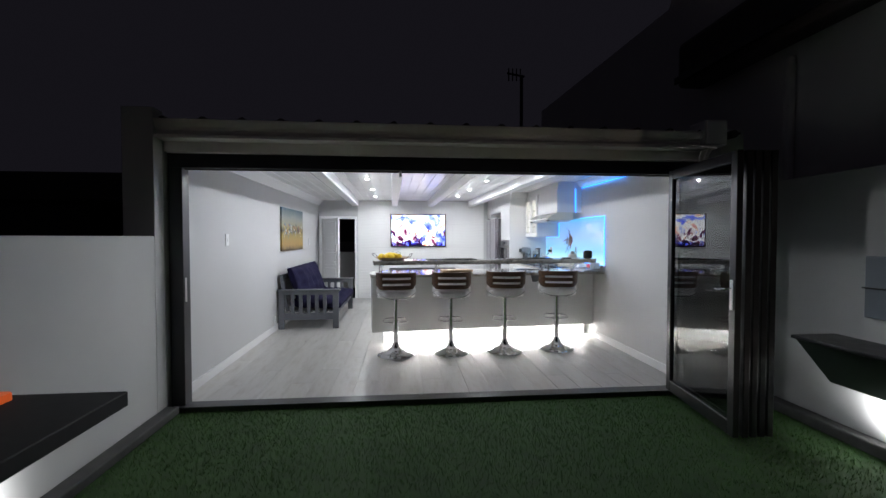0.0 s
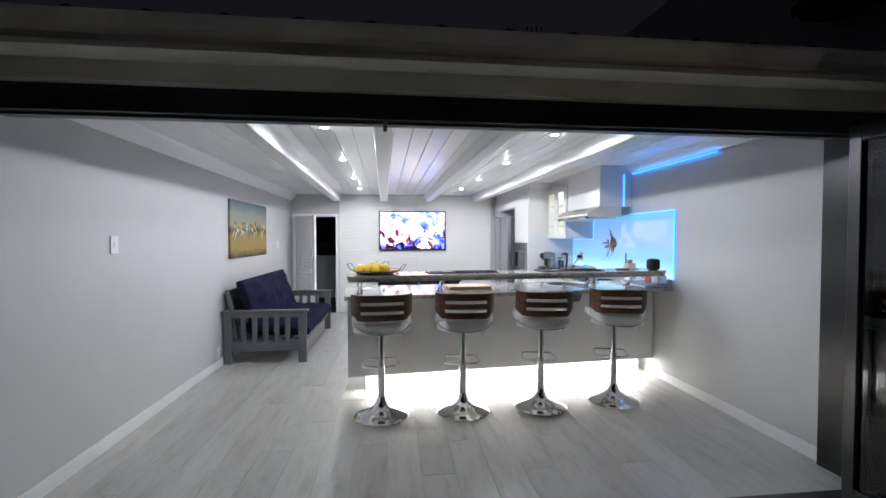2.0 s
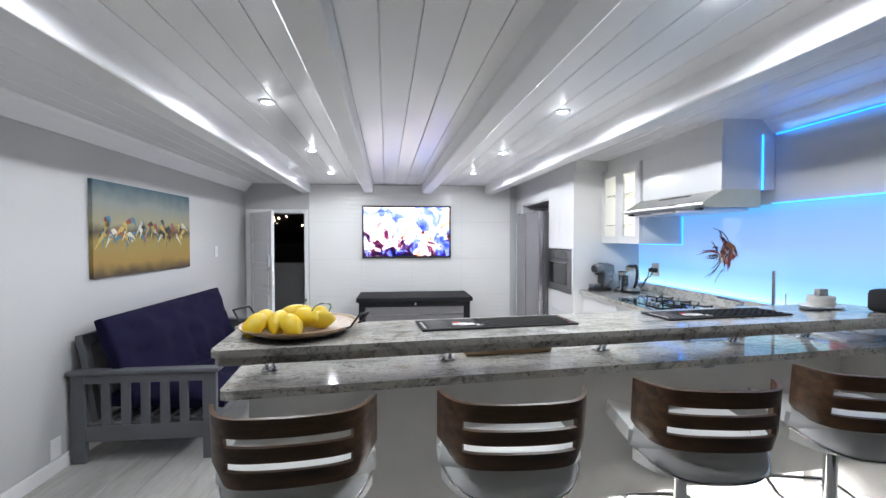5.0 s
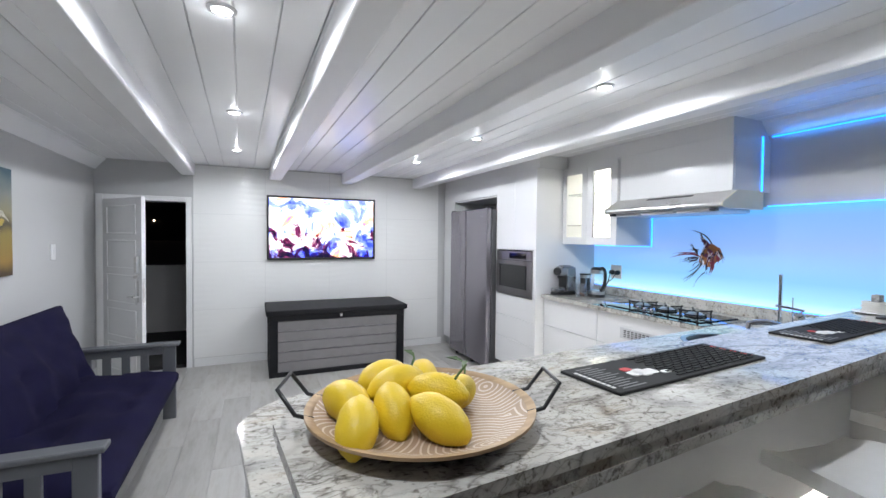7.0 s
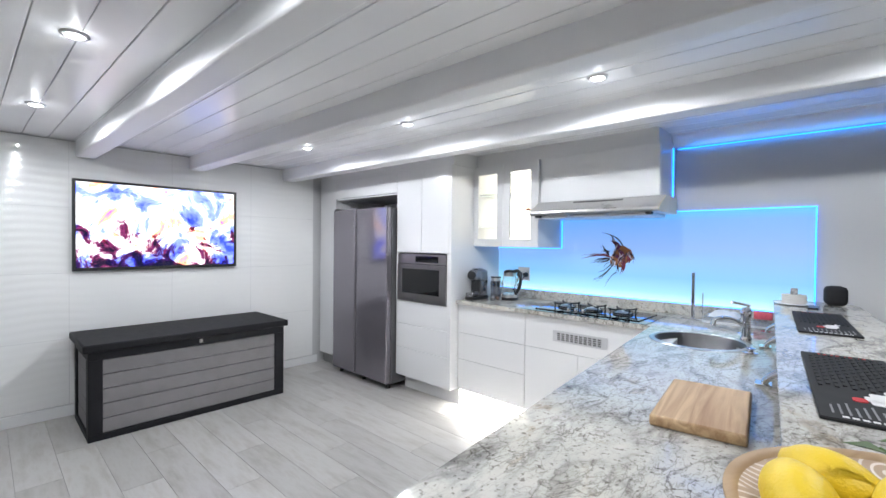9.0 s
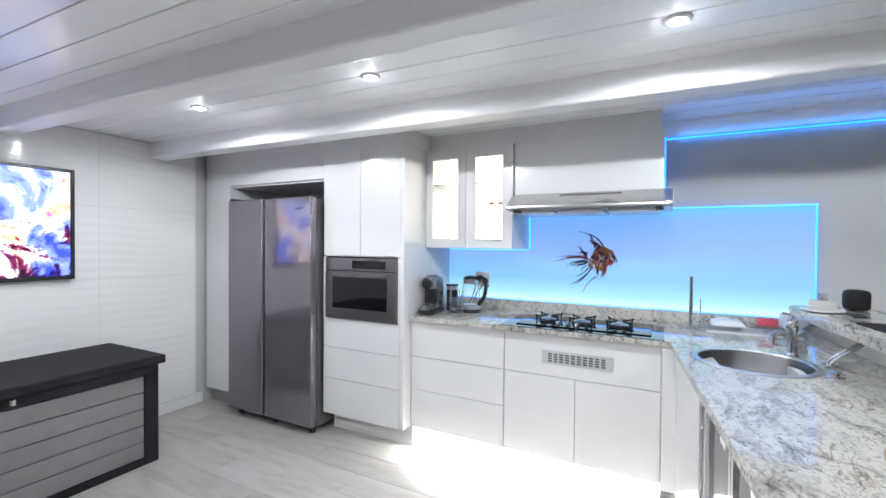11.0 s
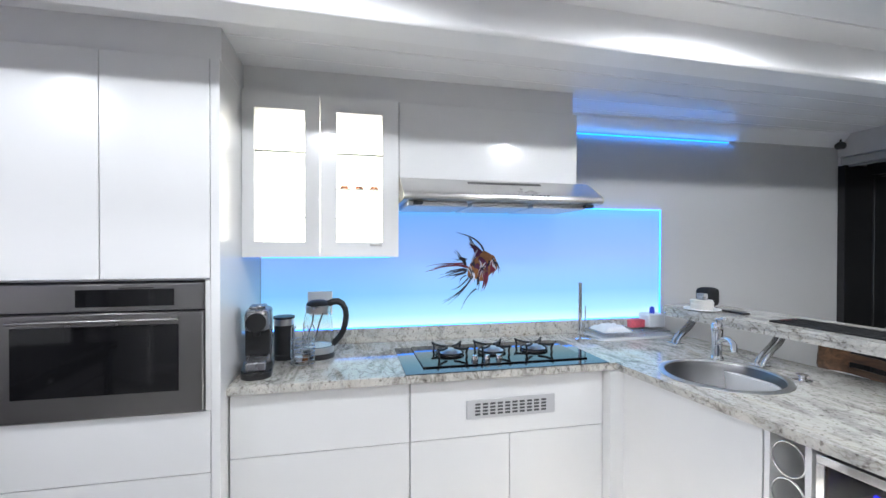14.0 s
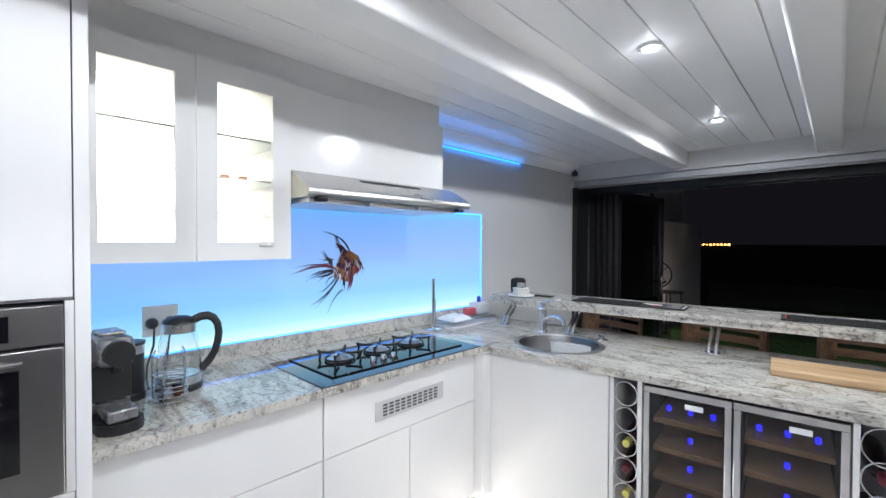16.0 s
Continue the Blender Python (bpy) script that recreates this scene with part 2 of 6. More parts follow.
BEAMPAINT = mat("beam_paint", (0.85, 0.85, 0.86), 0.4, noise_scale=2, vary=0.03, bump=0.08, bump_scale=50)
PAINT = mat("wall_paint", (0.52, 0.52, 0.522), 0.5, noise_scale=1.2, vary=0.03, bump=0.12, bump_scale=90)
CEILPAINT = mat("ceiling_paint", (0.94, 0.94, 0.95), 0.22, noise_scale=1.5, vary=0.02, bump=0.05, bump_scale=60)
GLOSSTILE = mat("gloss_white_panel", (0.8, 0.8, 0.79), 0.07, noise_scale=2, vary=0.02)
CABINET = mat("cabinet_white", (0.72, 0.72, 0.72), 0.2, noise_scale=1.5, vary=0.015, bump=0.02, bump_scale=30)
TRIM = mat("white_trim", (0.78, 0.78, 0.78), 0.35, noise_scale=3, vary=0.03)
STUCCO = stucco("outside_plaster", (0.62, 0.61, 0.6))
GRANITE, TILE = granite(), floor_tile()
GROUT = mat("grout", (0.42, 0.41, 0.4), 0.8, noise_scale=20, vary=0.1)
ALU = mat("black_aluminium", (0.012, 0.012, 0.013), 0.35, noise_scale=8, vary=0.2)
CHROME = mat("chrome", (0.78, 0.78, 0.8), 0.06, 1.0, noise_scale=4, vary=0.03)
STEEL = mat("brushed_steel", (0.66, 0.65, 0.64), 0.3, 1.0, noise_scale=6, vary=0.04)
FRIDGE = mat("fridge_steel", (0.25, 0.235, 0.262), 0.11, 0.65, noise_scale=2, vary=0.04)
BLACK = mat("black_plastic", (0.015, 0.015, 0.016), 0.35, noise_scale=14, vary=0.2)
DARKGREY = mat("dark_resin", (0.010, 0.010, 0.012), 0.6, noise_scale=18, vary=0.2, bump=0.3, bump_scale=120, spec=0.2)
RUBBER = mat("rubber", (0.01, 0.01, 0.01), 0.8, noise_scale=20, vary=0.2)
GREYPAINT = mat("grey_painted_wood", (0.105, 0.11, 0.122), 0.42, noise_scale=7, vary=0.1, bump=0.1, bump_scale=60)
NAVY = mat("navy_cloth", (0.009, 0.008, 0.030), 0.9, noise_scale=9, vary=0.25, bump=0.5, bump_scale=350, spec=0.12)
WHITELEATHER = mat("white_leather", (0.88, 0.88, 0.87), 0.35, noise_scale=10, vary=0.04, bump=0.15, bump_scale=220)
WALNUT = wood("walnut_ply", (0.045, 0.022, 0.011), (0.15, 0.075, 0.036), 0.4)
OAK = wood("board_wood", (0.3, 0.17, 0.08), (0.62, 0.44, 0.25), 0.45)
SCREEN = screen("lit_screen", 2.4)
WHITELED = mat("white_led", (1, 1, 1), 0.5, emit=(1, 0.98, 0.96), strength=14)
BLUELED = mat("blue_led", (0.1, 0.4, 1), 0.5, emit=(0.01, 0.22, 1.0), strength=4)
GLASS = mat("clear_glass", (1, 1, 1), 0.02, trans=1.0)
LEMON = mat("lemon_skin", (0.72, 0.5, 0.018), 0.45, noise_scale=14, vary=0.1, bump=0.5, bump_scale=260)

# ---- builders ----


def box(bm, x0, x1, y0, y1, z0, z1, bevel=0.0):
    r = bmesh.ops.create_cube(bm, size=1.0, matrix=Matrix.LocRotScale(((x0 + x1) / 2, (y0 + y1) / 2, (z0 + z1) / 2), None, (x1 - x0, y1 - y0, z1 - z0)))
    if bevel:
        edges = list({e for v in r["verts"] for e in v.link_edges})
        bmesh.ops.bevel(bm, geom=edges, offset=bevel, segments=2, affect="EDGES", profile=0.5)
    return bm


def cyl(bm, x, y, z0, z1, r0, r1=None, seg=24, m=None):
    mm = Matrix.Translation((x, y, (z0 + z1) / 2))
    bmesh.ops.create_cone(bm, cap_ends=True, segments=seg, radius1=r0, radius2=r0 if r1 is None else r1, depth=z1 - z0, matrix=(m @ mm) if m else mm)
    return bm


def lathe(bm, profile, seg=32, x=0.0, y=0.0):
    """Turns a profile of (radius, height) about an upright axis."""
    rings = []
    for r, z in profile:
        rings.append([bm.verts.new((x + r * math.cos(a * math.tau / seg), y + r * math.sin(a * math.tau / seg), z)) for a in range(seg)])
    for a, b in zip(rings, rings[1:]):
        for i in range(seg):
            bm.faces.new((a[i], a[(i + 1) % seg], b[(i + 1) % seg], b[i]))
    if min(profile[0][0], profile[-1][0]) > 0.02 and abs(profile[0][0] - profile[-1][0]) < 0.03:
        a, b = rings[-1], rings[0]
        for i in range(seg):
            bm.faces.new((a[i], a[(i + 1) % seg], b[(i + 1) % seg], b[i]))
        return bm
    for ring, flip in ((rings[0], True), (rings[-1], False)):
        bm.faces.new(ring[::-1] if flip else ring)
    return bm


def tube(bm, points, r, seg=8, closed=False):
    """A round bar along a line of points."""
    pts = [Vector(p) for p in points]
    n = len(pts)
    rings, side = [], None
    for i, p in enumerate(pts):
        a = pts[(i - 1) % n] if closed or i else p
        b = pts[(i + 1) % n] if closed or i < n - 1 else p
        d = (b - a).normalized()
        ref = side if side else (Vector((0, 0, 1)) if abs(d.z) < 0.9 else Vector((1, 0, 0)))
        u = (ref - d * ref.dot(d)).normalized()
        side = u
        w = d.cross(u)
        rings.append([bm.verts.new(p + r * (math.cos(k * math.tau / seg) * u + math.sin(k * math.tau / seg) * w)) for k in range(seg)])
    pairs = list(zip(rings, rings[1:])) + ([(rings[-1], rings[0])] if closed else [])
    for a, b in pairs:
        for k in range(seg):
            bm.faces.new((a[k], a[(k + 1) % seg], b[(k + 1) % seg], b[k]))
    if not closed:
        bm.faces.new(rings[0][::-1])
        bm.faces.new(rings[-1])
    return bm


def slab(bm, outline, z0, z1, bevel=0.0):
    """A flat plate with any outline (anticlockwise) and thickness."""
    low = [bm.verts.new((x, y, z0)) for x, y in outline]
    top = [bm.verts.new((x, y, z1)) for x, y in outline]
    bm.faces.new(low[::-1])
    cap = bm.faces.new(top)
    n = len(outline)
    for i in range(n):
        bm.faces.new((low[i], low[(i + 1) % n], top[(i + 1) % n], top[i]))
    if bevel:
        bmesh.ops.bevel(bm, geom=list(cap.edges), offset=bevel, segments=2, affect="EDGES")
    return bm


def mesh_of(bm, name, material, smooth=False):
    bmesh.ops.recalc_face_normals(bm, faces=bm.faces)
    bm.normal_update()
    if smooth:
        for e in bm.edges:
            if len(e.link_faces) == 2:
                p, q = (f.calc_area() for f in e.link_faces)
                turn = e.calc_face_angle(0.0)
                if turn > 1.13 or (turn > 0.35 and max(p, q) > 4 * min(p, q)):
                    e.smooth = False
        for f in bm.faces:
            f.smooth = any(e.smooth for e in f.edges)
    me = bpy.data.meshes.new(name)
    bm.to_mesh(me)
    bm.free()
    me.materials.append(material)
    return me


def part(name, bm, material, parent=None, label="", smooth=True):
    ob = new(name, mesh_of(bm, name, material, smooth))
    if parent:
        ob.parent = parent
    if label:
        ob["label"] = label
    return ob


def thing(name, at, label, category, group="", kind="", turn=0.0):
    ob = new(name)
    ob.empty_display_size = 0.1
    ob.matrix_world = pose(*at, 0, 0, turn)
    return tagged(ob, label, category, group, kind)


def bx(*a, bevel=0.0):
    return box(bmesh.new(), *a, bevel=bevel)


def structure(name, bm, material, label, smooth=False):
    ob = part(name, bm, material, None, "", smooth)
    return tagged(ob, label, name.split("_")[0], kind="structure")

# ---- the room ----
T = 0.22
floor = structure("floor", bx(XL - T, XR + T, YF - 0.05, YB, -0.2, -0.006), GROUT, "pale grey wood-look tile floor with fine joints")
ceil = bmesh.new()
px = -0.4425 - 0.145 * 11
while px < XR + 0.2:
    box(ceil, px + 0.0022, px + 0.1428, YF + 0.1, YB, CEIL, CEIL + 0.012, 0.003)
    px += 0.145
for v in ceil.verts:
    v.co.x += LEAN * (8.0 - v.co.y)
box(ceil, XL - T, XR + T, YF, YB + T, CEIL + 0.012, CEIL + 0.12)
structure("ceiling", ceil, CEILPAINT, "white tongue-and-groove board ceiling with a gloss paint")
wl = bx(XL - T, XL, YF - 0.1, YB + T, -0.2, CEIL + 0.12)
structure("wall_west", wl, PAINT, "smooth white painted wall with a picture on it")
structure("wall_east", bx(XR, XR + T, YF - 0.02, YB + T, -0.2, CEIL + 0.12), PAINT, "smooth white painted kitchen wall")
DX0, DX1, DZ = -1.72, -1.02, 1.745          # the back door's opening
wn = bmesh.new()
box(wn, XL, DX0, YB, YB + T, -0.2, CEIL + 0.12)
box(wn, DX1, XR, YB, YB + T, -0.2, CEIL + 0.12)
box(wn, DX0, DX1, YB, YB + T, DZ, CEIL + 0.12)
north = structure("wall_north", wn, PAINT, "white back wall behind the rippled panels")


def ripple_panel(x0, x1, z0, z1, k):
    """One gloss panel with a flowing horizontal ripple."""
    bm = bmesh.new()
    nx, nz = max(2, int((x1 - x0) / 0.03)), max(2, int((z1 - z0) / 0.0085))
    rows = []
    for j in range(nz + 1):
        row = []
        for i in range(nx + 1):
            x, z = x0 + (x1 - x0) * i / nx, z0 + (z1 - z0) * j / nz
            ph = 0.55 * math.sin(5.1 * x + k) + 0.35 * math.sin(11 * x + 2.3 * z + 2 * k)
            y = YB - 0.012 - 0.0008 * math.sin(math.tau * z / 0.062 + 2.2 * ph) * (0.7 + 0.3 * math.sin(7 * x + 5 * z))
            row.append(bm.verts.new((x, y, z)))
        rows.append(row)
    for a, b in zip(rows, rows[1:]):
        for i in range(nx):
            bm.faces.new((a[i], a[i + 1], b[i + 1], b[i]))
    return bm


for i in range(4):
    for j in range(4):
        x0, z0 = -0.955 + 0.7 * i, 0.09 + 0.512 * j
        part("panel", ripple_panel(x0 + 0.001, x0 + 0.699, z0 + 0.001, z0 + 0.511, 0.4), GLOSSTILE, north)
BEAMS = [-0.925, -0.075, 0.725, 1.625]
for bxm in BEAMS:
    bm = bx(bxm - 0.064, bxm + 0.064, YI - 0.02, YB, BEAM, CEIL + 0.02, bevel=0.011)
    for v in bm.verts:
        v.co.x += LEAN * (8.0 - v.co.y)
    structure("beam", bm, BEAMPAINT, "white painted timber ceiling beam", True)
for name, x0, x1, s in (("trim_west", XL, XL + 0.1, 1), ("trim_east", XR - 0.075, XR, -1)):
    bm = bmesh.new()
    xs = x0 if s > 0 else x1
    k = 1.32 if s > 0 else 1.0
    prof = [(u * k, v * k) for u, v in ((0, 0), (0.012, 0), (0.02, 0.012), (0.05, 0.05), (0.07, 0.07), (0.075, 0.085), (0, 0.085))]
    a = [bm.verts.new((xs + s * u, YI, CEIL - 0.085 * k + v)) for u, v in prof]
    b = [bm.verts.new((xs + s * u, YB, CEIL - 0.085 * k + v)) for u, v in prof]
    for k in range(len(prof)):
        bm.faces.new((a[k], a[(k + 1) % len(prof)], b[(k + 1) % len(prof)], b[k]))
    bm.faces.new(a[::-1]), bm.faces.new(b)
    structure(name, bm, CEILPAINT, "white cove cornice along the wall")
structure("baseboard_west", bx(XL, XL + 0.015, YF + 0.12, YB, 0.0, 0.085, bevel=0.004), TRIM, "white painted skirting board")
structure("baseboard_east", bx(XR - 0.015, XR, YF + 0.12, 6.95, 0.0, 0.085, bevel=0.004), TRIM, "white painted skirting board")
structure("baseboard_north", bx(DX1 + 0.07, 1.9, YB - 0.024, YB - 0.002, 0.0, 0.085, bevel=0.004), TRIM, "white painted skirting board")

# front wall: dark frame head, jambs, plaster above
OX0, OX1, OZ = -1.685, XR - 0.06, 1.885
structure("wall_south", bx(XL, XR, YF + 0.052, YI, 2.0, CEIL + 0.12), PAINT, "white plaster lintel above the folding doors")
frame_door = thing("door_frame", ((OX0 + OX1) / 2, YF, 0), "black aluminium frame of the wide folding doors", "door frame", kind="structure")


def local(bm, ob):
    bmesh.ops.transform(bm, matrix=ob.matrix_world.inverted(), verts=bm.verts)
    return bm


part("head", local(bx(OX0 - 0.105, OX1 + 0.05, YF - 0.06, YF + 0.05, OZ, OZ + 0.11, bevel=0.004), frame_door), ALU, frame_door)
part("head_rail", local(bx(OX0 - 0.0, OX1 + 0.0, YF - 0.02, YF + 0.01, OZ - 0.012, OZ - 0.001, bevel=0.003), frame_door), ALU, frame_door)
part("jamb", local(bx(OX0 - 0.105, OX0, YF - 0.06, YF + 0.05, 0, OZ, bevel=0.004), frame_door), ALU, frame_door)
part("jamb", local(bx(OX1, OX1 + 0.05, YF - 0.06, YF + 0.05, 0, OZ, bevel=0.004), frame_door), ALU, frame_door)
part("jamb_liner", local(bx(XR - 0.045, XR - 0.002, YF + 0.052, YI - 0.002, 0.001, 1.94), frame_door), ALU, frame_door)
part("threshold", local(bx(OX0 - 0.09, OX1 + 0.05, YF - 0.1, YF + 0.03, -0.05, 0.012, bevel=0.004), frame_door), ALU, frame_door)
part("latch", local(bx(0.0, 0.018, YF - 0.045, YF - 0.021, OZ - 0.05, OZ - 0.003, bevel=0.003), frame_door), STEEL, frame_door)
part("strike_plate", local(bx(OX0 - 0.004, OX0 + 0.004, YF - 0.035, YF - 0.012, 0.83, 1.02, bevel=0.002), frame_door), STEEL, frame_door)

# floor planks
bm = bmesh.new()
box(bm, -0.0992, 0.0992, -0.5992, 0.5992, -0.006, 0.0, 0.0015)
plank = mesh_of(bm, "plank", TILE)
cut = {}
row, x = 0, XL + 0.1
while x < XR + 0.05:
    y = YF + 0.03 - (0.0, 0.8, 0.4)[row % 3]
    while y < YB:
        y0, y1 = max(y, YF + 0.03), min(y + 1.2, YB)
        if y1 - y0 > 0.05:
            full = y1 - y0 > 1.19
            if full:
                me = plank
            else:
                key = round(y1 - y0, 3)
                if key not in cut:
                    h = (y1 - y0) / 2 - 0.0008
                    cut[key] = mesh_of(box(bmesh.new(), -0.0992, 0.0992, -h, h, -0.006, 0.0, 0.0015), "plank", TILE)
                me = cut[key]
            ob = new("plank", me)
            ob.parent = floor
            ob.location = (x, (y0 + y1) / 2, 0)
        y += 1.2
    x += 0.2
    row += 1


def island(bm, ob):
    bmesh.ops.transform(bm, matrix=ob.matrix_world.inverted() @ ISLAND, verts=bm.verts)
    return bm


def rounded(x0, x1, y0, y1, radii, n=8):
    """Outline with a radius at each corner: front left, front right, back right, back left."""
    pts = []
    for (cx, cy, a0), r in zip(((x0, y0, 180), (x1, y0, 270), (x1, y1, 0), (x0, y1, 90)), radii):
        ox = cx + r if cx == x0 else cx - r
        oy = cy + r if cy == y0 else cy - r
        for k in range(n + 1 if r else 1):
            a = radians(a0 + 90 * k / n)
            pts.append((ox + r * math.cos(a), oy + r * math.sin(a)))
    return pts


# ---- breakfast bar ----
base = thing("breakfast_counter", (1.1, 6.95, 0), "white panelled breakfast bar base with light glowing beneath", "counter base")
part("front_panel", island(bx(0, 2.955, 0, 0.03, 0.17, COUNTER - 0.03, bevel=0.002), base), CABINET, base)
part("end_panel", island(bx(0, 0.03, 0.031, 0.4, 0.17, COUNTER - 0.03, bevel=0.002), base), CABINET, base)
part("plinth", island(bx(0.15, 2.9, 0.14, 0.3, 0.0, 0.17), base), CABINET, base)
part("led_strip", island(bx(0.2, 2.95, 0.06, 0.075, 0.163, 0.169), base), WHITELED, base, "glowing white light strip")
part("bottom_board", island(bx(0.031, 2.98, 0.031, 0.39, 0.17, 0.186), base), CABINET, base)

SINK = (1.745, 7.16, 0.205)


def ringed_slab(bm, outline, hole, z0, z1):
    """A plate with a round hole: both outlines meet in a fan of quads and triangles."""
    cx, cy, r = hole
    n = len(outline)
    for z, flip in ((z0, True), (z1, False)):
        outer = [bm.verts.new((x, y, z)) for x, y in outline]
        inner = [bm.verts.new((cx + r * math.cos(k * math.tau / 48), cy + r * math.sin(k * math.tau / 48), z)) for k in range(48)]
        edges = [bm.edges.new((outer[i], outer[(i + 1) % n])) for i in range(n)] + [bm.edges.new((inner[i], inner[(i + 1) % 48])) for i in range(48)]
        bmesh.ops.triangle_fill(bm, edges=edges, use_beauty=True)
    bm.verts.ensure_lookup_table()
    m = n + 48
    vs = bm.verts[:]
    for i in range(n):
        bm.faces.new((vs[i], vs[(i + 1) % n], vs[m + (i + 1) % n], vs[m + i]))
    for i in range(48):
        bm.faces.new((vs[n + (i + 1) % 48], vs[n + i], vs[m + n + i], vs[m + n + (i + 1) % 48]))
    return bm


worktop = thing("worktop", (1.6, 7.4, COUNTER), "polished pale granite worktop with grey veins", "worktop")
wx = [(ISLAND @ Vector((u, v, 0)))[:2] for u, v in rounded(-0.025, 2.35, -0.3, 0.46, (0.03, 0, 0, 0.2))]
wx = [p for p in wx if p[0] < 1.98] 
lo = (ISLAND @ Vector((2.345, -0.3, 0)))[1]
hi = (ISLAND @ Vector((2.345, 0.46, 0)))[1]
front, back = wx[:9], wx[9:]
part("bar_slab", local(ringed_slab(bmesh.new(), front + [(1.985, lo), (1.985, hi)] + back, SINK, COUNTER - 0.03, COUNTER), worktop), GRANITE, worktop, smooth=False)
part("wall_slab", local(slab(bmesh.new(), [(1.986, lo), (XR, lo + 0.062), (XR, 9.0), (1.986, 9.0)], COUNTER - 0.03, COUNTER, 0.003), worktop), GRANITE, worktop, smooth=False)
part("upstand", local(bx(XR - 0.024, XR - 0.001, 6.8, 9.0, COUNTER, COUNTER + 0.075, bevel=0.003), worktop), GRANITE, worktop)

bar = thing("breakfast_bar", (1.0, 6.68, BAR), "raised polished granite breakfast bar top on chrome brackets", "bar top")
part("slab", island(slab(bmesh.new(), rounded(0.0, 2.76, -0.465, -0.115, (0.03, 0.08, 0.08, 0.03)), BAR - 0.022, BAR, 0.004), bar), GRANITE, bar)
part("edge_strip", island(slab(bmesh.new(), rounded(0.008, 2.752, -0.457, -0.123, (0.03, 0.08, 0.08, 0.03)), BAR - 0.048, BAR - 0.022), bar), GRANITE, bar)
for u in (0.1, 0.78, 1.48, 2.17, 2.6):
    bm = bmesh.new()
    for d in (-0.014, 0.014):
        pts = [(u + d, -0.085 - 0.12 * math.sin(a) ** 2, COUNTER + (BAR - 0.048 - COUNTER) * a / (math.pi / 2)) for a in [i * math.pi / 16 for i in range(9)]]
        tube(bm, pts, 0.009, 8)
    box(bm, u - 0.03, u + 0.03, -0.11, -0.06, COUNTER, COUNTER + 0.008, 0.002)
    box(bm, u - 0.03, u + 0.03, -0.235, -0.175, BAR - 0.054, BAR - 0.048, 0.002)
    part("bracket", island(bm, bar), CHROME, bar, "curved chrome bracket")

# sink and tap
sink = thing("sink", (SINK[0], SINK[1], COUNTER), "round brushed steel sink set in the granite", "sink")
r = SINK[2]
part("bowl", lathe(bmesh.new(), [(r - 0.004, 0.0), (r - 0.012, -0.02), (r - 0.02, -0.14), (r - 0.05, -0.165), (0.04, -0.172), (0.0405, -0.175), (r - 0.048, -0.168), (r - 0.017, -0.142), (r - 0.0085, -0.02), (r - 0.001, 0.0)], 48), mat("sink_steel", (0.17, 0.17, 0.175), 0.32, 1.0, noise_scale=5, vary=0.08), sink)
part("rim", lathe(bmesh.new(), [(r - 0.006, 0.001), (r - 0.004, 0.005), (r + 0.018, 0.004), (r + 0.02, 0.001)], 48), STEEL, sink)
part("plug", lathe(bmesh.new(), [(0.001, -0.17), (0.036, -0.17), (0.036, -0.164), (0.02, -0.16), (0.001, -0.16)], 24), CHROME, sink)
tap = thing("tap", (1.94, 6.99, COUNTER), "chrome single-lever mixer tap on the worktop", "tap", turn=150)
part("body", lathe(bmesh.new(), [(0.026, 0), (0.026, 0.012), (0.021, 0.02), (0.021, 0.11), (0.024, 0.125), (0.024, 0.15), (0.018, 0.165), (0.002, 0.168)], 24), CHROME, tap)
part("spout", tube(bmesh.new(), [(0.015 + 0.2 * i / 8, 0, 0.075 + 0.045 * math.sin(i / 8 * 2.2)) for i in range(9)] + [(0.22, 0, 0.085)], 0.012, 12), CHROME, tap)
part("lever", tube(bmesh.new(), [(0, 0, 0.16), (-0.02, 0, 0.175), (0.05, 0, 0.19), (0.1, 0, 0.198)], 0.006, 10), CHROME, tap)
knob = thing("waste_control", (1.62, 6.93, COUNTER), "small chrome sink waste knob", "knob")
part("cap", lathe(bmesh.new(), [(0.03, 0), (0.03, 0.006), (0.012, 0.01), (0.012, 0.02), (0.02, 0.026), (0.001, 0.03)], 20), CHROME, knob)
charger = thing("pop_up_socket", (-0.2, 6.99, COUNTER), "round white pop-up socket with a blue ring of light", "socket")
part("rim", lathe(bmesh.new(), [(0.052, 0.0), (0.052, 0.004), (0.036, 0.006), (0.034, 0.0)], 32), STEEL, charger)
part("light_ring", lathe(bmesh.new(), [(0.036, 0.002), (0.036, 0.0075), (0.031, 0.0075), (0.031, 0.002)], 32), mat("blue_ring", (0.1, 0.2, 1), 0.4, emit=(0.08, 0.14, 1.0), strength=4), charger, "glowing blue ring")
part("cap", lathe(bmesh.new(), [(0.031, 0.001), (0.031, 0.009), (0.001, 0.009)], 32), TRIM, charger)


# ---- cabinets ----
def front(name, x, y0, y1, z0, z1, parent, material=CABINET, d=0.02):
    """One flat door or drawer front that faces the room from the east wall."""
    return part(name, local(bx(x, x + d, y0 + 0.0015, y1 - 0.0015, z0 + 0.0015, z1 - 0.0015, bevel=0.0015), parent), material, parent)


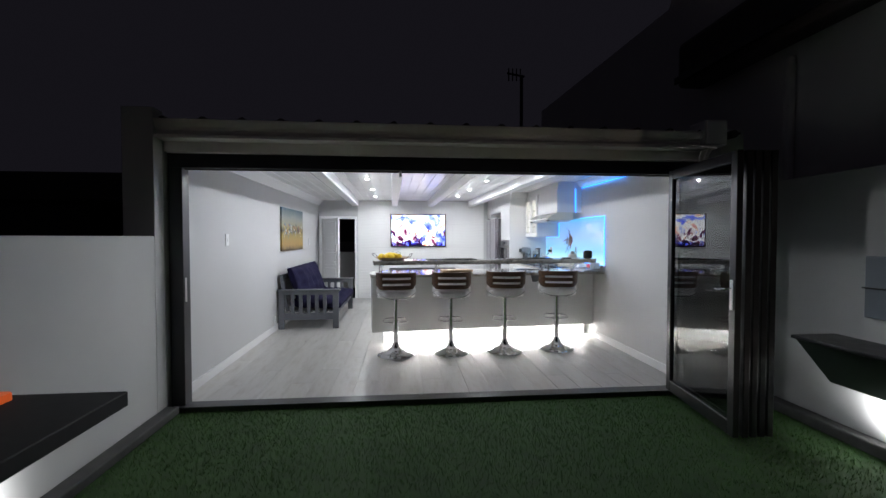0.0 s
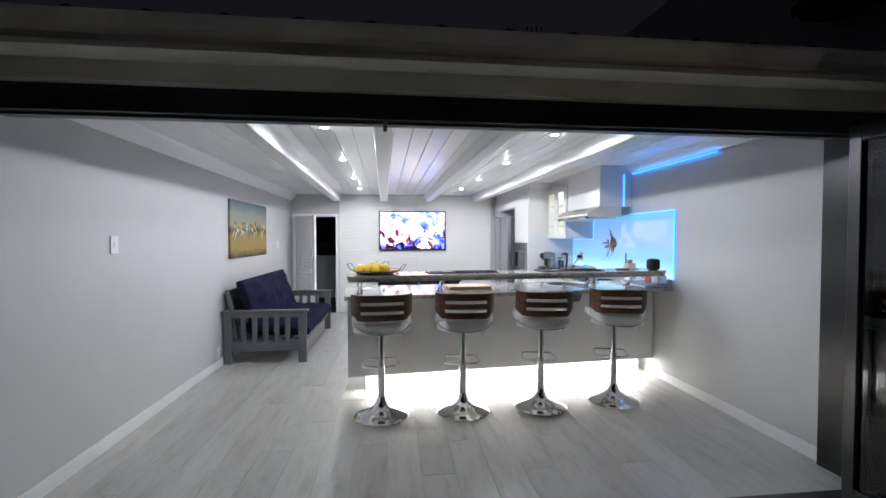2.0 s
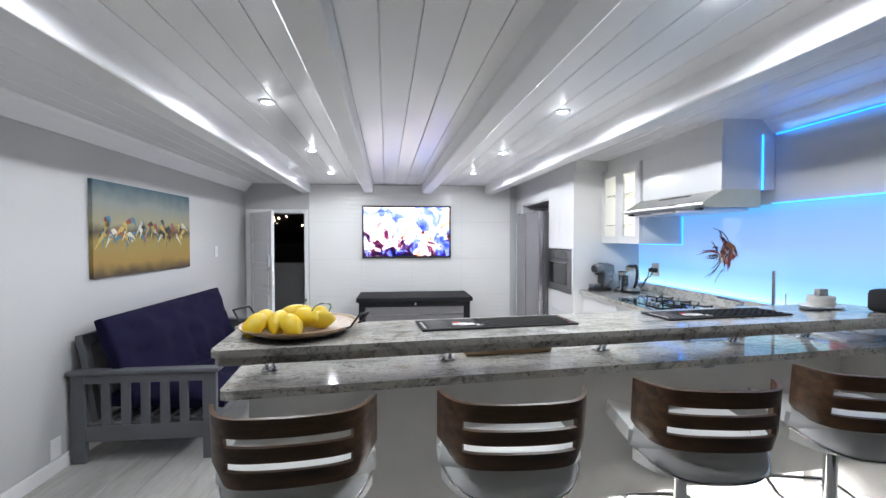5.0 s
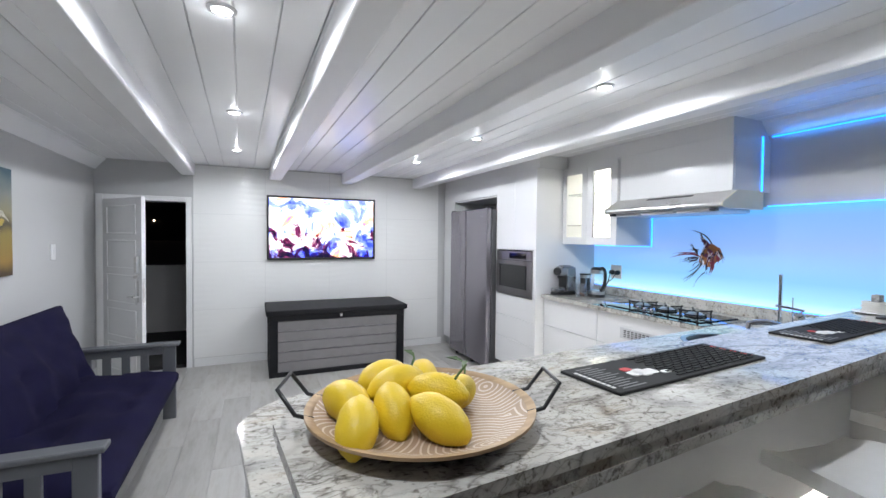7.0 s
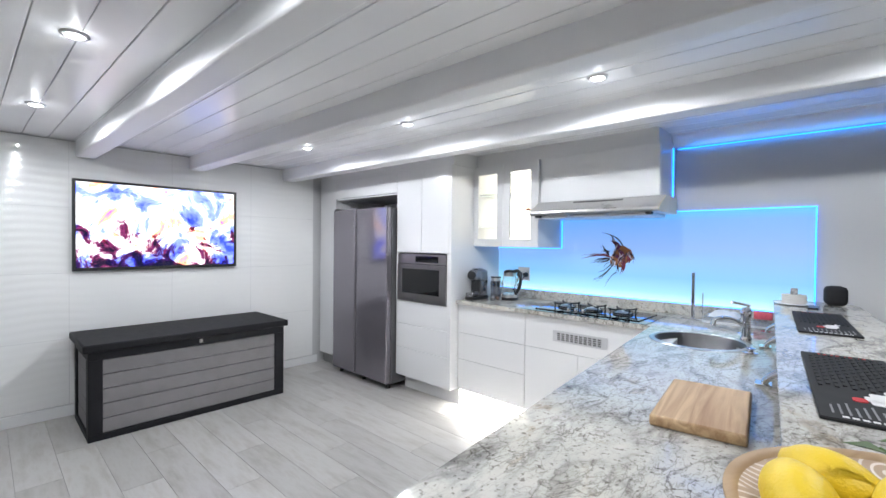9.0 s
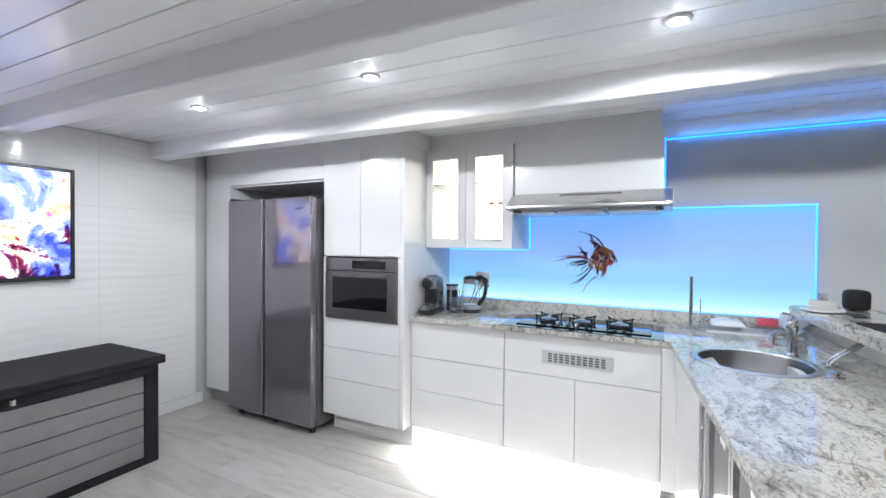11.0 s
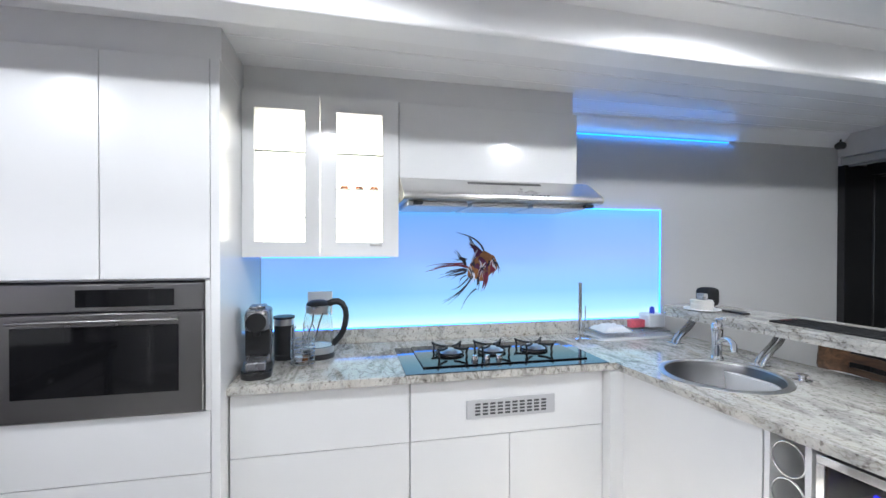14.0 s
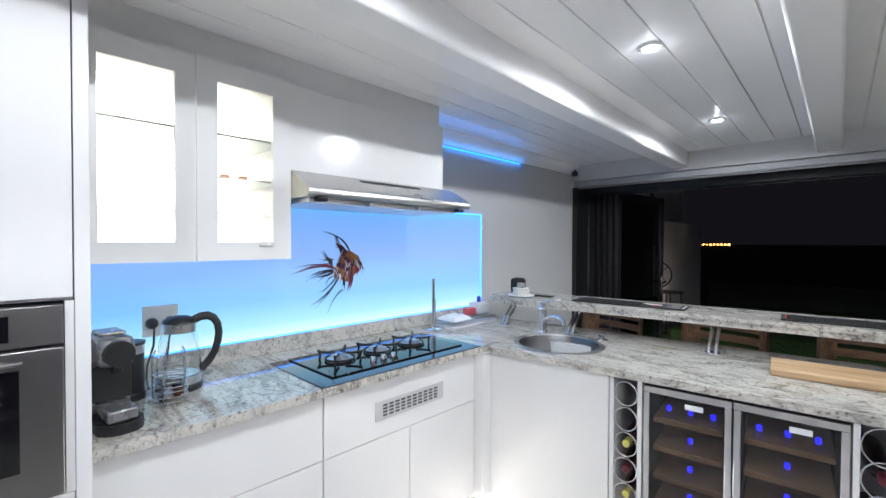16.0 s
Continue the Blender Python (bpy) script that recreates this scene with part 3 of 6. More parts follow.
tall = thing("oven_cabinet", (2.28, 9.36, 0), "tall gloss white cabinet holding the built-in oven", "cabinet")
part("body", local(bx(1.951, XR - 0.002, 9.034, 9.69, 0.15, 0.842), tall), CABINET, tall)
part("body", local(bx(1.951, XR - 0.002, 9.034, 9.69, 1.284, 2.03), tall), CABINET, tall)
part("stile", local(bx(1.93, 1.95, 9.034, 9.05, 0.845, 1.284), tall), CABINET, tall)
part("stile", local(bx(1.93, 1.95, 9.66, 9.69, 0.845, 1.284), tall), CABINET, tall)
part("plinth", local(bx(2.05, XR - 0.002, 9.0, 9.69, 0.0, 0.149), tall), CABINET, tall)
for y0, y1 in ((9.034, 9.36), (9.36, 9.69)):
    front("door", 1.93, y0, y1, 1.29, 2.03, tall)
for z0, z1 in ((0.15, 0.412), (0.412, 0.634), (0.634, 0.845)):
    front("drawer", 1.93, 9.034, 9.69, z0, z1, tall)
part("side_panel", local(bx(1.928, XR - 0.002, 9.004, 9.033, 0.15, 2.03, bevel=0.0015), tall), CABINET, tall)
OVENSTEEL = mat("oven_steel", (0.27, 0.26, 0.262), 0.3, 1.0, noise_scale=5, vary=0.05)
oven = thing("oven", (1.93, 9.355, 0.85), "built-in stainless steel oven with a black glass door", "oven")
part("case", local(bx(1.934, 2.4, 9.052, 9.658, 0.85, 1.278), oven), BLACK, oven)
part("control_panel", local(bx(1.918, 1.933, 9.053, 9.657, 1.19, 1.277, bevel=0.002), oven), OVENSTEEL, oven)
part("display", local(bx(1.9155, 1.9175, 9.14, 9.42, 1.205, 1.26), oven), mat("black_glass", (0.006, 0.006, 0.007), 0.05), oven, "black glass display")
part("door", local(bx(1.912, 1.933, 9.053, 9.657, 0.852, 1.184, bevel=0.003), oven), OVENSTEEL, oven)
part("window", local(bx(1.9085, 1.9115, 9.125, 9.59, 0.925, 1.145, bevel=0.001), oven), MATS["black_glass"], oven, "black glass oven window")
bm = tube(bmesh.new(), [(1.893, 9.12, 1.162), (1.893, 9.59, 1.162)], 0.006, 10)
for y in (9.15, 9.56):
    tube(bm, [(1.893, y, 1.162), (1.914, y, 1.162)], 0.005, 8)
part("handle", local(bm, oven), OVENSTEEL, oven)
part("trim_line", local(bx(1.9165, 1.9185, 9.2, 9.3, 1.262, 1.266), oven), BLACK, oven)

niche = thing("fridge_surround", (2.3, 10.4, 0), "white cabinet surround above and beside the fridge", "cabinet")
part("top_panel", local(bx(1.93, 1.95, 9.691, 10.71, 1.845, 2.03, bevel=0.0015), niche), CABINET, niche)
part("shelf", local(bx(1.951, XR - 0.002, 9.691, 10.71, 1.83, 1.845), niche), CABINET, niche)
part("side_door", local(bx(1.93, 1.95, 10.712, YB - 0.03, 0.12, 2.03, bevel=0.0015), niche), CABINET, niche)
part("side_board", local(bx(1.951, XR - 0.002, 10.712, 10.73, 0.0, 2.03), niche), CABINET, niche)
part("plinth", local(bx(1.98, 2.0, 10.72, YB - 0.03, 0.0, 0.119), niche), mat("plinth_grey", (0.3, 0.3, 0.3), 0.35, 0.5, noise_scale=5), niche)
blk = bmesh.new()
box(blk, 1.952, XR, 9.004, YB, 2.031, CEIL + 0.01)
box(blk, 2.262, XR, 7.515, 9.003, 2.037, CEIL + 0.01)
structure("wall_bulkhead", blk, CABINET, "white boxed-in strip between the cabinets and ceiling")

fridge = thing("fridge", (2.2, 10.14, 0), "tall brushed steel side-by-side fridge with two doors", "fridge")
part("case", local(bx(1.885, 2.58, 9.705, 10.585, 0.05, 1.70, bevel=0.006), fridge), mat("fridge_side", (0.1, 0.1, 0.105), 0.4, 0.4, noise_scale=5), fridge, "dark grey fridge case")
part("door", local(bx(1.82, 1.88, 9.702, 10.178, 0.06, 1.71, bevel=0.012), fridge), FRIDGE, fridge)
part("door", local(bx(1.82, 1.88, 10.2, 10.588, 0.06, 1.71, bevel=0.012), fridge), FRIDGE, fridge)
part("grip_recess", local(bx(1.835, 1.884, 10.179, 10.199, 0.07, 1.70), fridge), BLACK, fridge)
for y in (9.76, 10.14, 10.53):
    part("foot", local(cyl(bmesh.new(), 1.9, y, 0.0, 0.05, 0.02, seg=12), fridge), RUBBER, fridge)
part("badge", local(bx(1.8185, 1.8197, 9.79, 9.85, 1.625, 1.632), fridge), BLACK, fridge)
part("hinge_cap", local(bx(1.83, 1.9, 9.71, 9.76, 1.711, 1.722, bevel=0.003), fridge), BLACK, fridge)
part("hinge_cap", local(bx(1.83, 1.9, 10.53, 10.58, 1.711, 1.722, bevel=0.003), fridge), BLACK, fridge)

draw = thing("drawer_cabinet", (2.3, 8.67, 0), "low gloss white drawer cabinet under the worktop", "cabinet")
part("body", local(bx(2.041, XR - 0.002, 8.346, 9.0, 0.15, COUNTER - 0.031), draw), CABINET, draw)
for z0, z1 in ((0.15, 0.406), (0.406, 0.628), (0.628, COUNTER - 0.032)):
    front("drawer", 2.02, 8.346, 9.0, z0, z1, draw)
part("plinth", local(bx(2.12, XR - 0.002, 7.5, 8.99, 0.0, 0.149), draw), CABINET, draw)
part("led_strip", local(bx(2.09, 2.1, 7.5, 9.6, 0.142, 0.149), draw), WHITELED, draw, "glowing white light strip")
hobcab = thing("hob_cabinet", (2.3, 7.9, 0), "low gloss white cabinet with a vented panel under the hob", "cabinet")
part("body", local(bx(2.041, XR - 0.002, 7.46, 8.344, 0.15, COUNTER - 0.031), hobcab), CABINET, hobcab)
front("top_panel", 2.02, 7.5, 8.344, 0.628, COUNTER - 0.032, hobcab)
front("door", 2.02, 7.93, 8.344, 0.15, 0.628, hobcab)
front("door", 2.02, 7.5, 7.93, 0.15, 0.628, hobcab)
vent = part("vent", local(bx(2.014, 2.019, 7.73, 8.115, 0.7, 0.778, bevel=0.0015), hobcab), mat("vent_grey", (0.5, 0.5, 0.51), 0.4, noise_scale=8, vary=0.03), hobcab, "pale grey slotted vent grille")
for i in range(10):
    for j in range(4):
        y0 = 7.77 + 0.032 * i
        part("slot", local(bx(2.0125, 2.0136, y0, y0 + 0.022, 0.714 + 0.0135 * j, 0.722 + 0.0135 * j), hobcab), mat("slot_grey", (0.06, 0.06, 0.063), 0.5), vent)

# kitchen side of the bar
corner = thing("corner_cabinet", (1.7, 7.25, 0), "white corner cabinet with a plain door below the sink", "cabinet")
part("body", island(bx(1.79, 2.3, 0.3, 0.415, 0.17, COUNTER - 0.031), corner), CABINET, corner)
part("filler", local(bx(1.966, 2.04, 7.425, 7.499, 0.15, COUNTER - 0.032), corner), CABINET, corner)
part("door", island(bx(1.79, 2.376, 0.416, 0.436, 0.15, COUNTER - 0.032, bevel=0.0015), corner), CABINET, corner)


def bottle_rack(u0, u1, filled):
    rack = thing("bottle_rack", tuple(ISLAND @ Vector(((u0 + u1) / 2, 0.3, 0.17))), "narrow white bottle rack with chrome rings", "bottle rack", "bottle racks under the bar")
    part("side", island(bx(u0, u0 + 0.016, 0.05, 0.436, 0.17, COUNTER - 0.031), rack), CABINET, rack)
    part("side", island(bx(u1 - 0.016, u1, 0.05, 0.436, 0.17, COUNTER - 0.031), rack), CABINET, rack)
    part("backing", island(bx(u0 + 0.016, u1 - 0.016, 0.05, 0.06, 0.17, COUNTER - 0.031), rack), mat("rack_backing", (0.35, 0.35, 0.36), 0.5, noise_scale=6), rack)
    c, rr = (u0 + u1) / 2, (u1 - u0) / 2 - 0.018
    for i in range(6):
        z = 0.80 - 0.105 * i
        part("ring", island(tube(bmesh.new(), [(c + rr * math.cos(k * math.tau / 20), 0.43, z + rr * 1.1 * math.sin(k * math.tau / 20)) for k in range(20)], 0.0028, 6, True), rack), CHROME, rack)
        if i in filled:
            wine = thing("wine_bottle", tuple(ISLAND @ Vector((c, 0.3, z))), "dark wine bottle lying in the rack", "bottle", "wine bottles")
            bm = lathe(bmesh.new(), [(0.001, -0.2), (0.033, -0.2), (0.034, 0.0), (0.03, 0.03), (0.014, 0.06), (0.013, 0.12), (0.001, 0.121)], 20)
            bmesh.ops.transform(bm, matrix=pose(0, 0, 0, -90, 0, 5.6), verts=bm.verts)
            part("glass_body", bm, mat("bottle_glass", (0.02, 0.008, 0.01), 0.08), wine)
            bm = lathe(bmesh.new(), [(0.0145, 0.075), (0.0145, 0.124), (0.001, 0.125)], 16)
            bmesh.ops.transform(bm, matrix=pose(0, 0, 0, -90, 0, 5.6), verts=bm.verts)
            part("capsule", bm, mat("capsule_%d" % (i % 2), ((0.5, 0.45, 0.1), (0.1, 0.01, 0.02))[i % 2], 0.35), wine)


bottle_rack(1.66, 1.785, (2, 3, 4))
bottle_rack(0.90, 1.045, (1, 3))


def wine_fridge(u0, u1):
    w = thing("wine_fridge", tuple(ISLAND @ Vector(((u0 + u1) / 2, 0.3, 0.15))), "black wine fridge with a glass door and blue light", "wine fridge", "wine fridges under the bar")
    part("case", island(bx(u0, u1, 0.05, 0.1, 0.18, COUNTER - 0.045), w), BLACK, w)
    for a, b in ((u0, u0 + 0.012), (u1 - 0.012, u1)):
        part("side", island(bx(a, b, 0.1, 0.4, 0.18, COUNTER - 0.045), w), BLACK, w)
    part("roof", island(bx(u0 + 0.012, u1 - 0.012, 0.1, 0.4, COUNTER - 0.075, COUNTER - 0.045), w), BLACK, w)
    bm = bmesh.new()
    for a in ((u0, u1, COUNTER - 0.075, COUNTER - 0.05), (u0, u1, 0.18, 0.2), (u0, u0 + 0.022, 0.2, COUNTER - 0.075), (u1 - 0.022, u1, 0.2, COUNTER - 0.075)):
        box(bm, a[0], a[1], 0.41, 0.43, a[2], a[3], 0.002)
    part("door_frame", island(bm, w), CHROME, w, "polished steel door frame")
    pane = part("pane", island(bx(u0 + 0.022, u1 - 0.022, 0.418, 0.422, 0.2, COUNTER - 0.075), w), mat("smoked_glass", (0.35, 0.35, 0.38), 0.03, trans=1.0), w, "smoked glass pane")
    pane.visible_shadow = False
    part("badge", island(bx(u0 + 0.09, u0 + 0.15, 0.4225, 0.424, COUNTER - 0.115, COUNTER - 0.095), w), TRIM, w)
    for i in range(5):
        z = 0.70 - 0.115 * i
        part("shelf", island(bx(u0 + 0.03, u1 - 0.03, 0.12, 0.395, z, z + 0.022, bevel=0.003), w), wood("shelf_beech", (0.25, 0.14, 0.06), (0.45, 0.28, 0.13), 0.5) if "shelf_beech" not in MATS else MATS["shelf_beech"], w)
        for k in (range(3) if i == 0 else (1,)):
            u = u0 + 0.07 + k * (u1 - u0 - 0.14) / 2
            part("lamp_chip", island(bx(u - 0.009, u + 0.009, 0.3, 0.31, z + 0.024, z + 0.05, bevel=0.006), w), mat("chip_blue", (0, 0, 1), 0.5, emit=(0.03, 0.03, 1.0), strength=2.5), w, "glowing blue light")


wine_fridge(1.36, 1.655)
wine_fridge(1.05, 1.355)

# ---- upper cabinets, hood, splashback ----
# emission on the back board stands in for lamps inside the cabinet
CREAM = mat("cream_glow_board", (0.85, 0.82, 0.72), 0.4, emit=(1.0, 0.96, 0.84), strength=4.2)
upper = thing("wall_cabinet", (2.43, 8.7, 1.35), "white wall cabinet with two glazed doors, brightly lit inside", "cabinet")
for b in ((2.24, XR - 0.002, 8.366, 8.382, 1.352, 2.036), (2.24, XR - 0.002, 8.987, 9.003, 1.352, 2.036), (2.24, XR - 0.002, 8.382, 8.987, 1.352, 1.37), (2.24, XR - 0.002, 8.382, 8.987, 2.018, 2.036)):
    part("board", local(bx(*b), upper), CABINET, upper)
part("back_board", local(bx(XR - 0.03, XR - 0.003, 8.383, 8.986, 1.371, 2.017), upper), CREAM, upper, "cream back board with a glow of its own")
for y0, y1, g0, g1 in ((8.366, 8.697, 8.437, 8.63), (8.697, 9.003, 8.758, 8.955)):
    bm = bmesh.new()
    for b in ((y0 + 0.0015, g0, 1.353, 2.035), (g1, y1 - 0.0015, 1.353, 2.035), (g0, g1, 1.353, 1.417), (g0, g1, 1.964, 2.035)):
        box(bm, 2.22, 2.239, b[0], b[1], b[2], b[3])
    d = part("door", local(bm, upper), CABINET, upper)
    g = part("pane", local(bx(2.228, 2.231, g0, g1, 1.417, 1.964), upper), GLASS, d, "clear glass pane")
    g.visible_shadow = False
    for z in (1.515, 1.79):
        part("glass_shelf", local(bx(2.25, XR - 0.032, y0 + 0.02, y1 - 0.02, z, z + 0.008), upper), mat("shelf_glass", (0.55, 0.62, 0.6), 0.1, trans=0.8), upper)
part("handle", local(bx(2.214, 2.2195, 8.44, 8.49, 1.4, 1.41, bevel=0.002), upper), STEEL, upper)
for y in (8.46, 8.53, 8.6):
    cup = thing("cup", (2.45, y, 1.648), "small copper-coloured cup behind the cabinet glass", "cup", "cups in the wall cabinet")
    part("body", lathe(bmesh.new(), [(0.012, 0.0), (0.018, 0.004), (0.022, 0.02), (0.018, 0.036), (0.015, 0.036), (0.002, 0.008)], 18), mat("copper_cup", (0.7, 0.28, 0.15), 0.3, 0.6), cup)
part("glass_shelf", local(bx(2.25, XR - 0.032, 8.39, 8.68, 1.64, 1.647), upper), MATS["shelf_glass"], upper)

hoodbox = thing("hood_cabinet", (2.43, 7.93, 1.7), "plain white cabinet above the cooker hood", "cabinet")
part("body", local(bx(2.266, XR - 0.002, 7.5, 8.364, 1.7, 2.036), hoodbox), CABINET, hoodbox)
front("door", 2.245, 7.5, 8.364, 1.7, 2.036, hoodbox)
hood = thing("cooker_hood", (2.35, 7.92, 1.6), "slim brushed steel cooker hood with a sloping front", "cooker hood")
bm = bmesh.new()
prof = [(2.47, 1.698), (2.225, 1.698), (2.098, 1.625), (2.09, 1.617), (2.087, 1.606), (2.09, 1.597), (2.1, 1.591), (2.14, 1.588), (2.47, 1.588)]
a = [bm.verts.new((x, 7.462, z)) for x, z in prof]
b = [bm.verts.new((x, 8.36, z)) for x, z in prof]
for i in range(len(prof)):
    bm.faces.new((a[i], a[(i + 1) % len(prof)], b[(i + 1) % len(prof)], b[i]))
bm.faces.new(a[::-1]), bm.faces.new(b)
part("body", local(bm, hood), STEEL, hood, smooth=False)
for y0, y1 in ((8.3605, 8.364), (7.456, 7.4615)):
    bm = bmesh.new()
    a = [bm.verts.new((x, y0, z)) for x, z in prof]
    b = [bm.verts.new((x, y1, z)) for x, z in prof]
    for i in range(len(prof)):
        bm.faces.new((a[i], a[(i + 1) % len(prof)], b[(i + 1) % len(prof)], b[i]))
    bm.faces.new(a[::-1]), bm.faces.new(b)
    part("end_cap", local(bm, hood), mat("cream_plastic", (0.6, 0.57, 0.45), 0.4, noise_scale=8), hood, "cream end cap")
for y0, y1 in ((7.52, 7.78), (7.8, 8.06), (8.08, 8.34)):
    part("filter", local(bx(2.13, 2.45, y0, y1, 1.568, 1.5878, bevel=0.004), hood), mat("filter_mesh", (0.7, 0.7, 0.72), 0.35, 0.8, noise_scale=300, vary=0.3), hood)
for i in range(26):
    y = 7.72 + 0.0135 * i
    bm = box(bmesh.new(), -0.012, 0.012, -0.0045, 0.0045, -0.0008, 0.0008)
    bmesh.ops.transform(bm, matrix=pose(2.195, y, 1.6818, 0, -29.9, 0), verts=bm.verts)
    part("slot", local(bm, hood), BLACK, hood)
for i in range(5):
    part("button", local(bx(2.0905, 2.0965, 7.72 + 0.018 * i, 7.73 + 0.018 * i, 1.6165, 1.6225), hood), BLACK, hood)
for y in (7.52, 8.3):
    part("lamp_bracket", local(bx(2.095, 2.128, y - 0.02, y + 0.02, 1.572, 1.5878, bevel=0.003), hood), BLACK, hood)


def glow_glass():
    """White glass with emission standing in for blue edge strips: brightest along its foot."""
    m = mat("glow_splash_glass", (0.16, 0.2, 0.26), 0.03)
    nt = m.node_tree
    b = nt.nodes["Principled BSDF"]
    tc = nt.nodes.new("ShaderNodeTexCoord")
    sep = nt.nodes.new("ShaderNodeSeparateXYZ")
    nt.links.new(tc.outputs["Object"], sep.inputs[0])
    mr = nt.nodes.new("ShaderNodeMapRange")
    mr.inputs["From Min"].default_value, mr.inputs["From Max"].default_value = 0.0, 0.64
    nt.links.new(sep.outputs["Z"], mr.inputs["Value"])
    # strip light painted into the emission colour by height
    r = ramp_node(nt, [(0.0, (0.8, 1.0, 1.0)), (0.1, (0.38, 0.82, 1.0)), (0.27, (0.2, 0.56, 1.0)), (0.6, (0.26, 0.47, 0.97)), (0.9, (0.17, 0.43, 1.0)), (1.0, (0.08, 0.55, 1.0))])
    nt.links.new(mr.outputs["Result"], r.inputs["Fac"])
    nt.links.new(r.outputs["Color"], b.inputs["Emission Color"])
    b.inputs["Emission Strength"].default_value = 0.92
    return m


splash = thing("splashback", (XR - 0.012, 7.88, 0.976), "glossy glass splashback edged with glowing blue light", "splashback")
part("pane", local(bx(XR - 0.014, XR - 0.006, 6.756, 9.0, 0.976, 1.612, bevel=0.001), splash), glow_glass(), splash)
for y0, y1, z0, z1 in ((6.752, 7.5, 1.613, 1.619), (6.747, 6.754, 0.976, 1.619), (6.76, 8.995, 0.976, 0.981), (8.37, 8.995, 1.338, 1.344), (8.352, 8.359, 1.34, 1.575)):
    part("led_strip", local(bx(XR - 0.02, XR - 0.0145, y0, y1, z0, z1), splash), BLUELED, splash, "glowing blue light strip")
trimled = thing("light_strip", (XR - 0.01, 6.9, 2.05), "glowing blue light strip along the wall and hood", "light strip")
part("upper_strip", local(bx(XR - 0.008, XR - 0.002, 6.25, 7.49, 2.047, 2.053), trimled), BLUELED, trimled)
part("upright_strip", local(bx(2.515, 2.523, 7.492, 7.4985, 1.7, 2.045), trimled), BLUELED, trimled)


# the decal on the glass: an abstract ornament of a rounded lozenge and trailing strokes
def stroke(bm, pts, w0, w1):
    """A flat tapering brush stroke on the glass, through points (along, up)."""
    n = 14
    left, right = [], []
    for i in range(n + 1):
        t = i / n
        p = [(1 - t) ** 2 * a + 2 * t * (1 - t) * b + t * t * c for a, b, c in zip(*pts)]
        d = [2 * (1 - t) * (b - a) + 2 * t * (c - b) for a, b, c in zip(*pts)]
        ln = math.hypot(*d) or 1
        w = (w0 + (w1 - w0) * t) * (0.35 + 0.65 * math.sin(math.pi * min(1, 0.25 + 0.75 * t)))
        left.append(bm.verts.new((0, p[0] - d[1] / ln * w, p[1] + d[0] / ln * w)))
        right.append(bm.verts.new((0, p[0] + d[1] / ln * w, p[1] - d[0] / ln * w)))
    for i in range(n):
        bm.faces.new((left[i], left[i + 1], right[i + 1], right[i]))
    return bm


decal = thing("glass_decal", (XR - 0.0158, 7.9, 1.27), "dark red and black swirling ornament printed on the glass", "decal")
INK = {k: mat("ink_" + k, c, 0.4, noise_scale=40, vary=0.4) for k, c in (("red", (0.15, 0.01, 0.03)), ("black", (0.014, 0.008, 0.024)), ("rust", (0.27, 0.1, 0.03)), ("plum", (0.09, 0.01, 0.05)), ("pale", (0.5, 0.5, 0.6)))}
rng = random.Random(5)
bm = bmesh.new()
ring = []
for k in range(40):
    a = k * math.tau / 40
    ring.append(bm.verts.new((0.0006, -0.035 + 0.082 * math.cos(a) * (1 - 0.12 * math.sin(3 * a)), 0.02 + 0.075 * math.sin(a) - 0.02 * math.cos(a) + 0.008 * math.sin(5 * a))))
bm.faces.new(ring)
part("body", bm, INK["rust"], decal, smooth=False)
layer = 0


def strands(ink, width, count, spread, curves):
    """A lock of tapering strokes about each curve: from, bend, to."""
    global layer
    for y0, z0, y1, z1, y2, z2 in curves:
        for i in range(count):
            s = [rng.uniform(-spread, spread) for _ in range(6)]
            bm = stroke(bmesh.new(), ((y0 + s[0], z0 + s[1]), (y1 + 1.5 * s[2], z1 + 1.5 * s[3]), (y2 + 2.5 * s[4], z2 + 2.5 * s[5])), width, 0.0012)
            layer += 1
            for v in bm.verts:
                v.co.x = -0.0003 - 0.00001 * layer
            part("stroke", bm, INK[ink], decal, smooth=False)


strands("red", 0.004, 4, 0.007, ((0.05, 0.012, 0.13, 0.045, 0.27, 0.005), (0.06, 0.03, 0.13, 0.03, 0.22, 0.02)))
strands("black", 0.004, 4, 0.009, ((0.06, 0.0, 0.13, 0.0, 0.19, -0.025), (0.065, 0.03, 0.09, 0.07, 0.13, 0.09), (0.06, 0.05, 0.08, 0.065, 0.115, 0.06), (0.06, -0.01, 0.1, -0.025, 0.145, -0.045)))
strands("black", 0.005, 3, 0.007, ((-0.04, 0.1, -0.01, 0.18, 0.11, 0.195), (0.0, 0.08, 0.02, 0.15, 0.045, 0.18), (0.02, -0.03, 0.06, -0.12, 0.18, -0.175)))
strands("plum", 0.014, 5, 0.008, ((-0.005, 0.08, 0.01, 0.12, 0.04, 0.165), (-0.02, 0.09, 0.0, 0.13, 0.03, 0.14)))
strands("black", 0.0025, 2, 0.006, ((0.03, -0.03, 0.09, -0.1, 0.13, -0.105), (0.06, -0.03, 0.1, -0.04, 0.085, -0.075), (0.0, -0.1, 0.05, -0.13, 0.08, -0.21)))
strands("plum", 0.012, 4, 0.012, ((-0.02, 0.06, -0.05, 0.04, -0.06, -0.01), (0.0, 0.03, -0.03, 0.0, -0.03, -0.04)))
strands("red", 0.014, 3, 0.008, ((-0.05, -0.02, -0.06, -0.07, -0.035, -0.1), (-0.09, 0.04, -0.1, 0.0, -0.07, -0.02)))
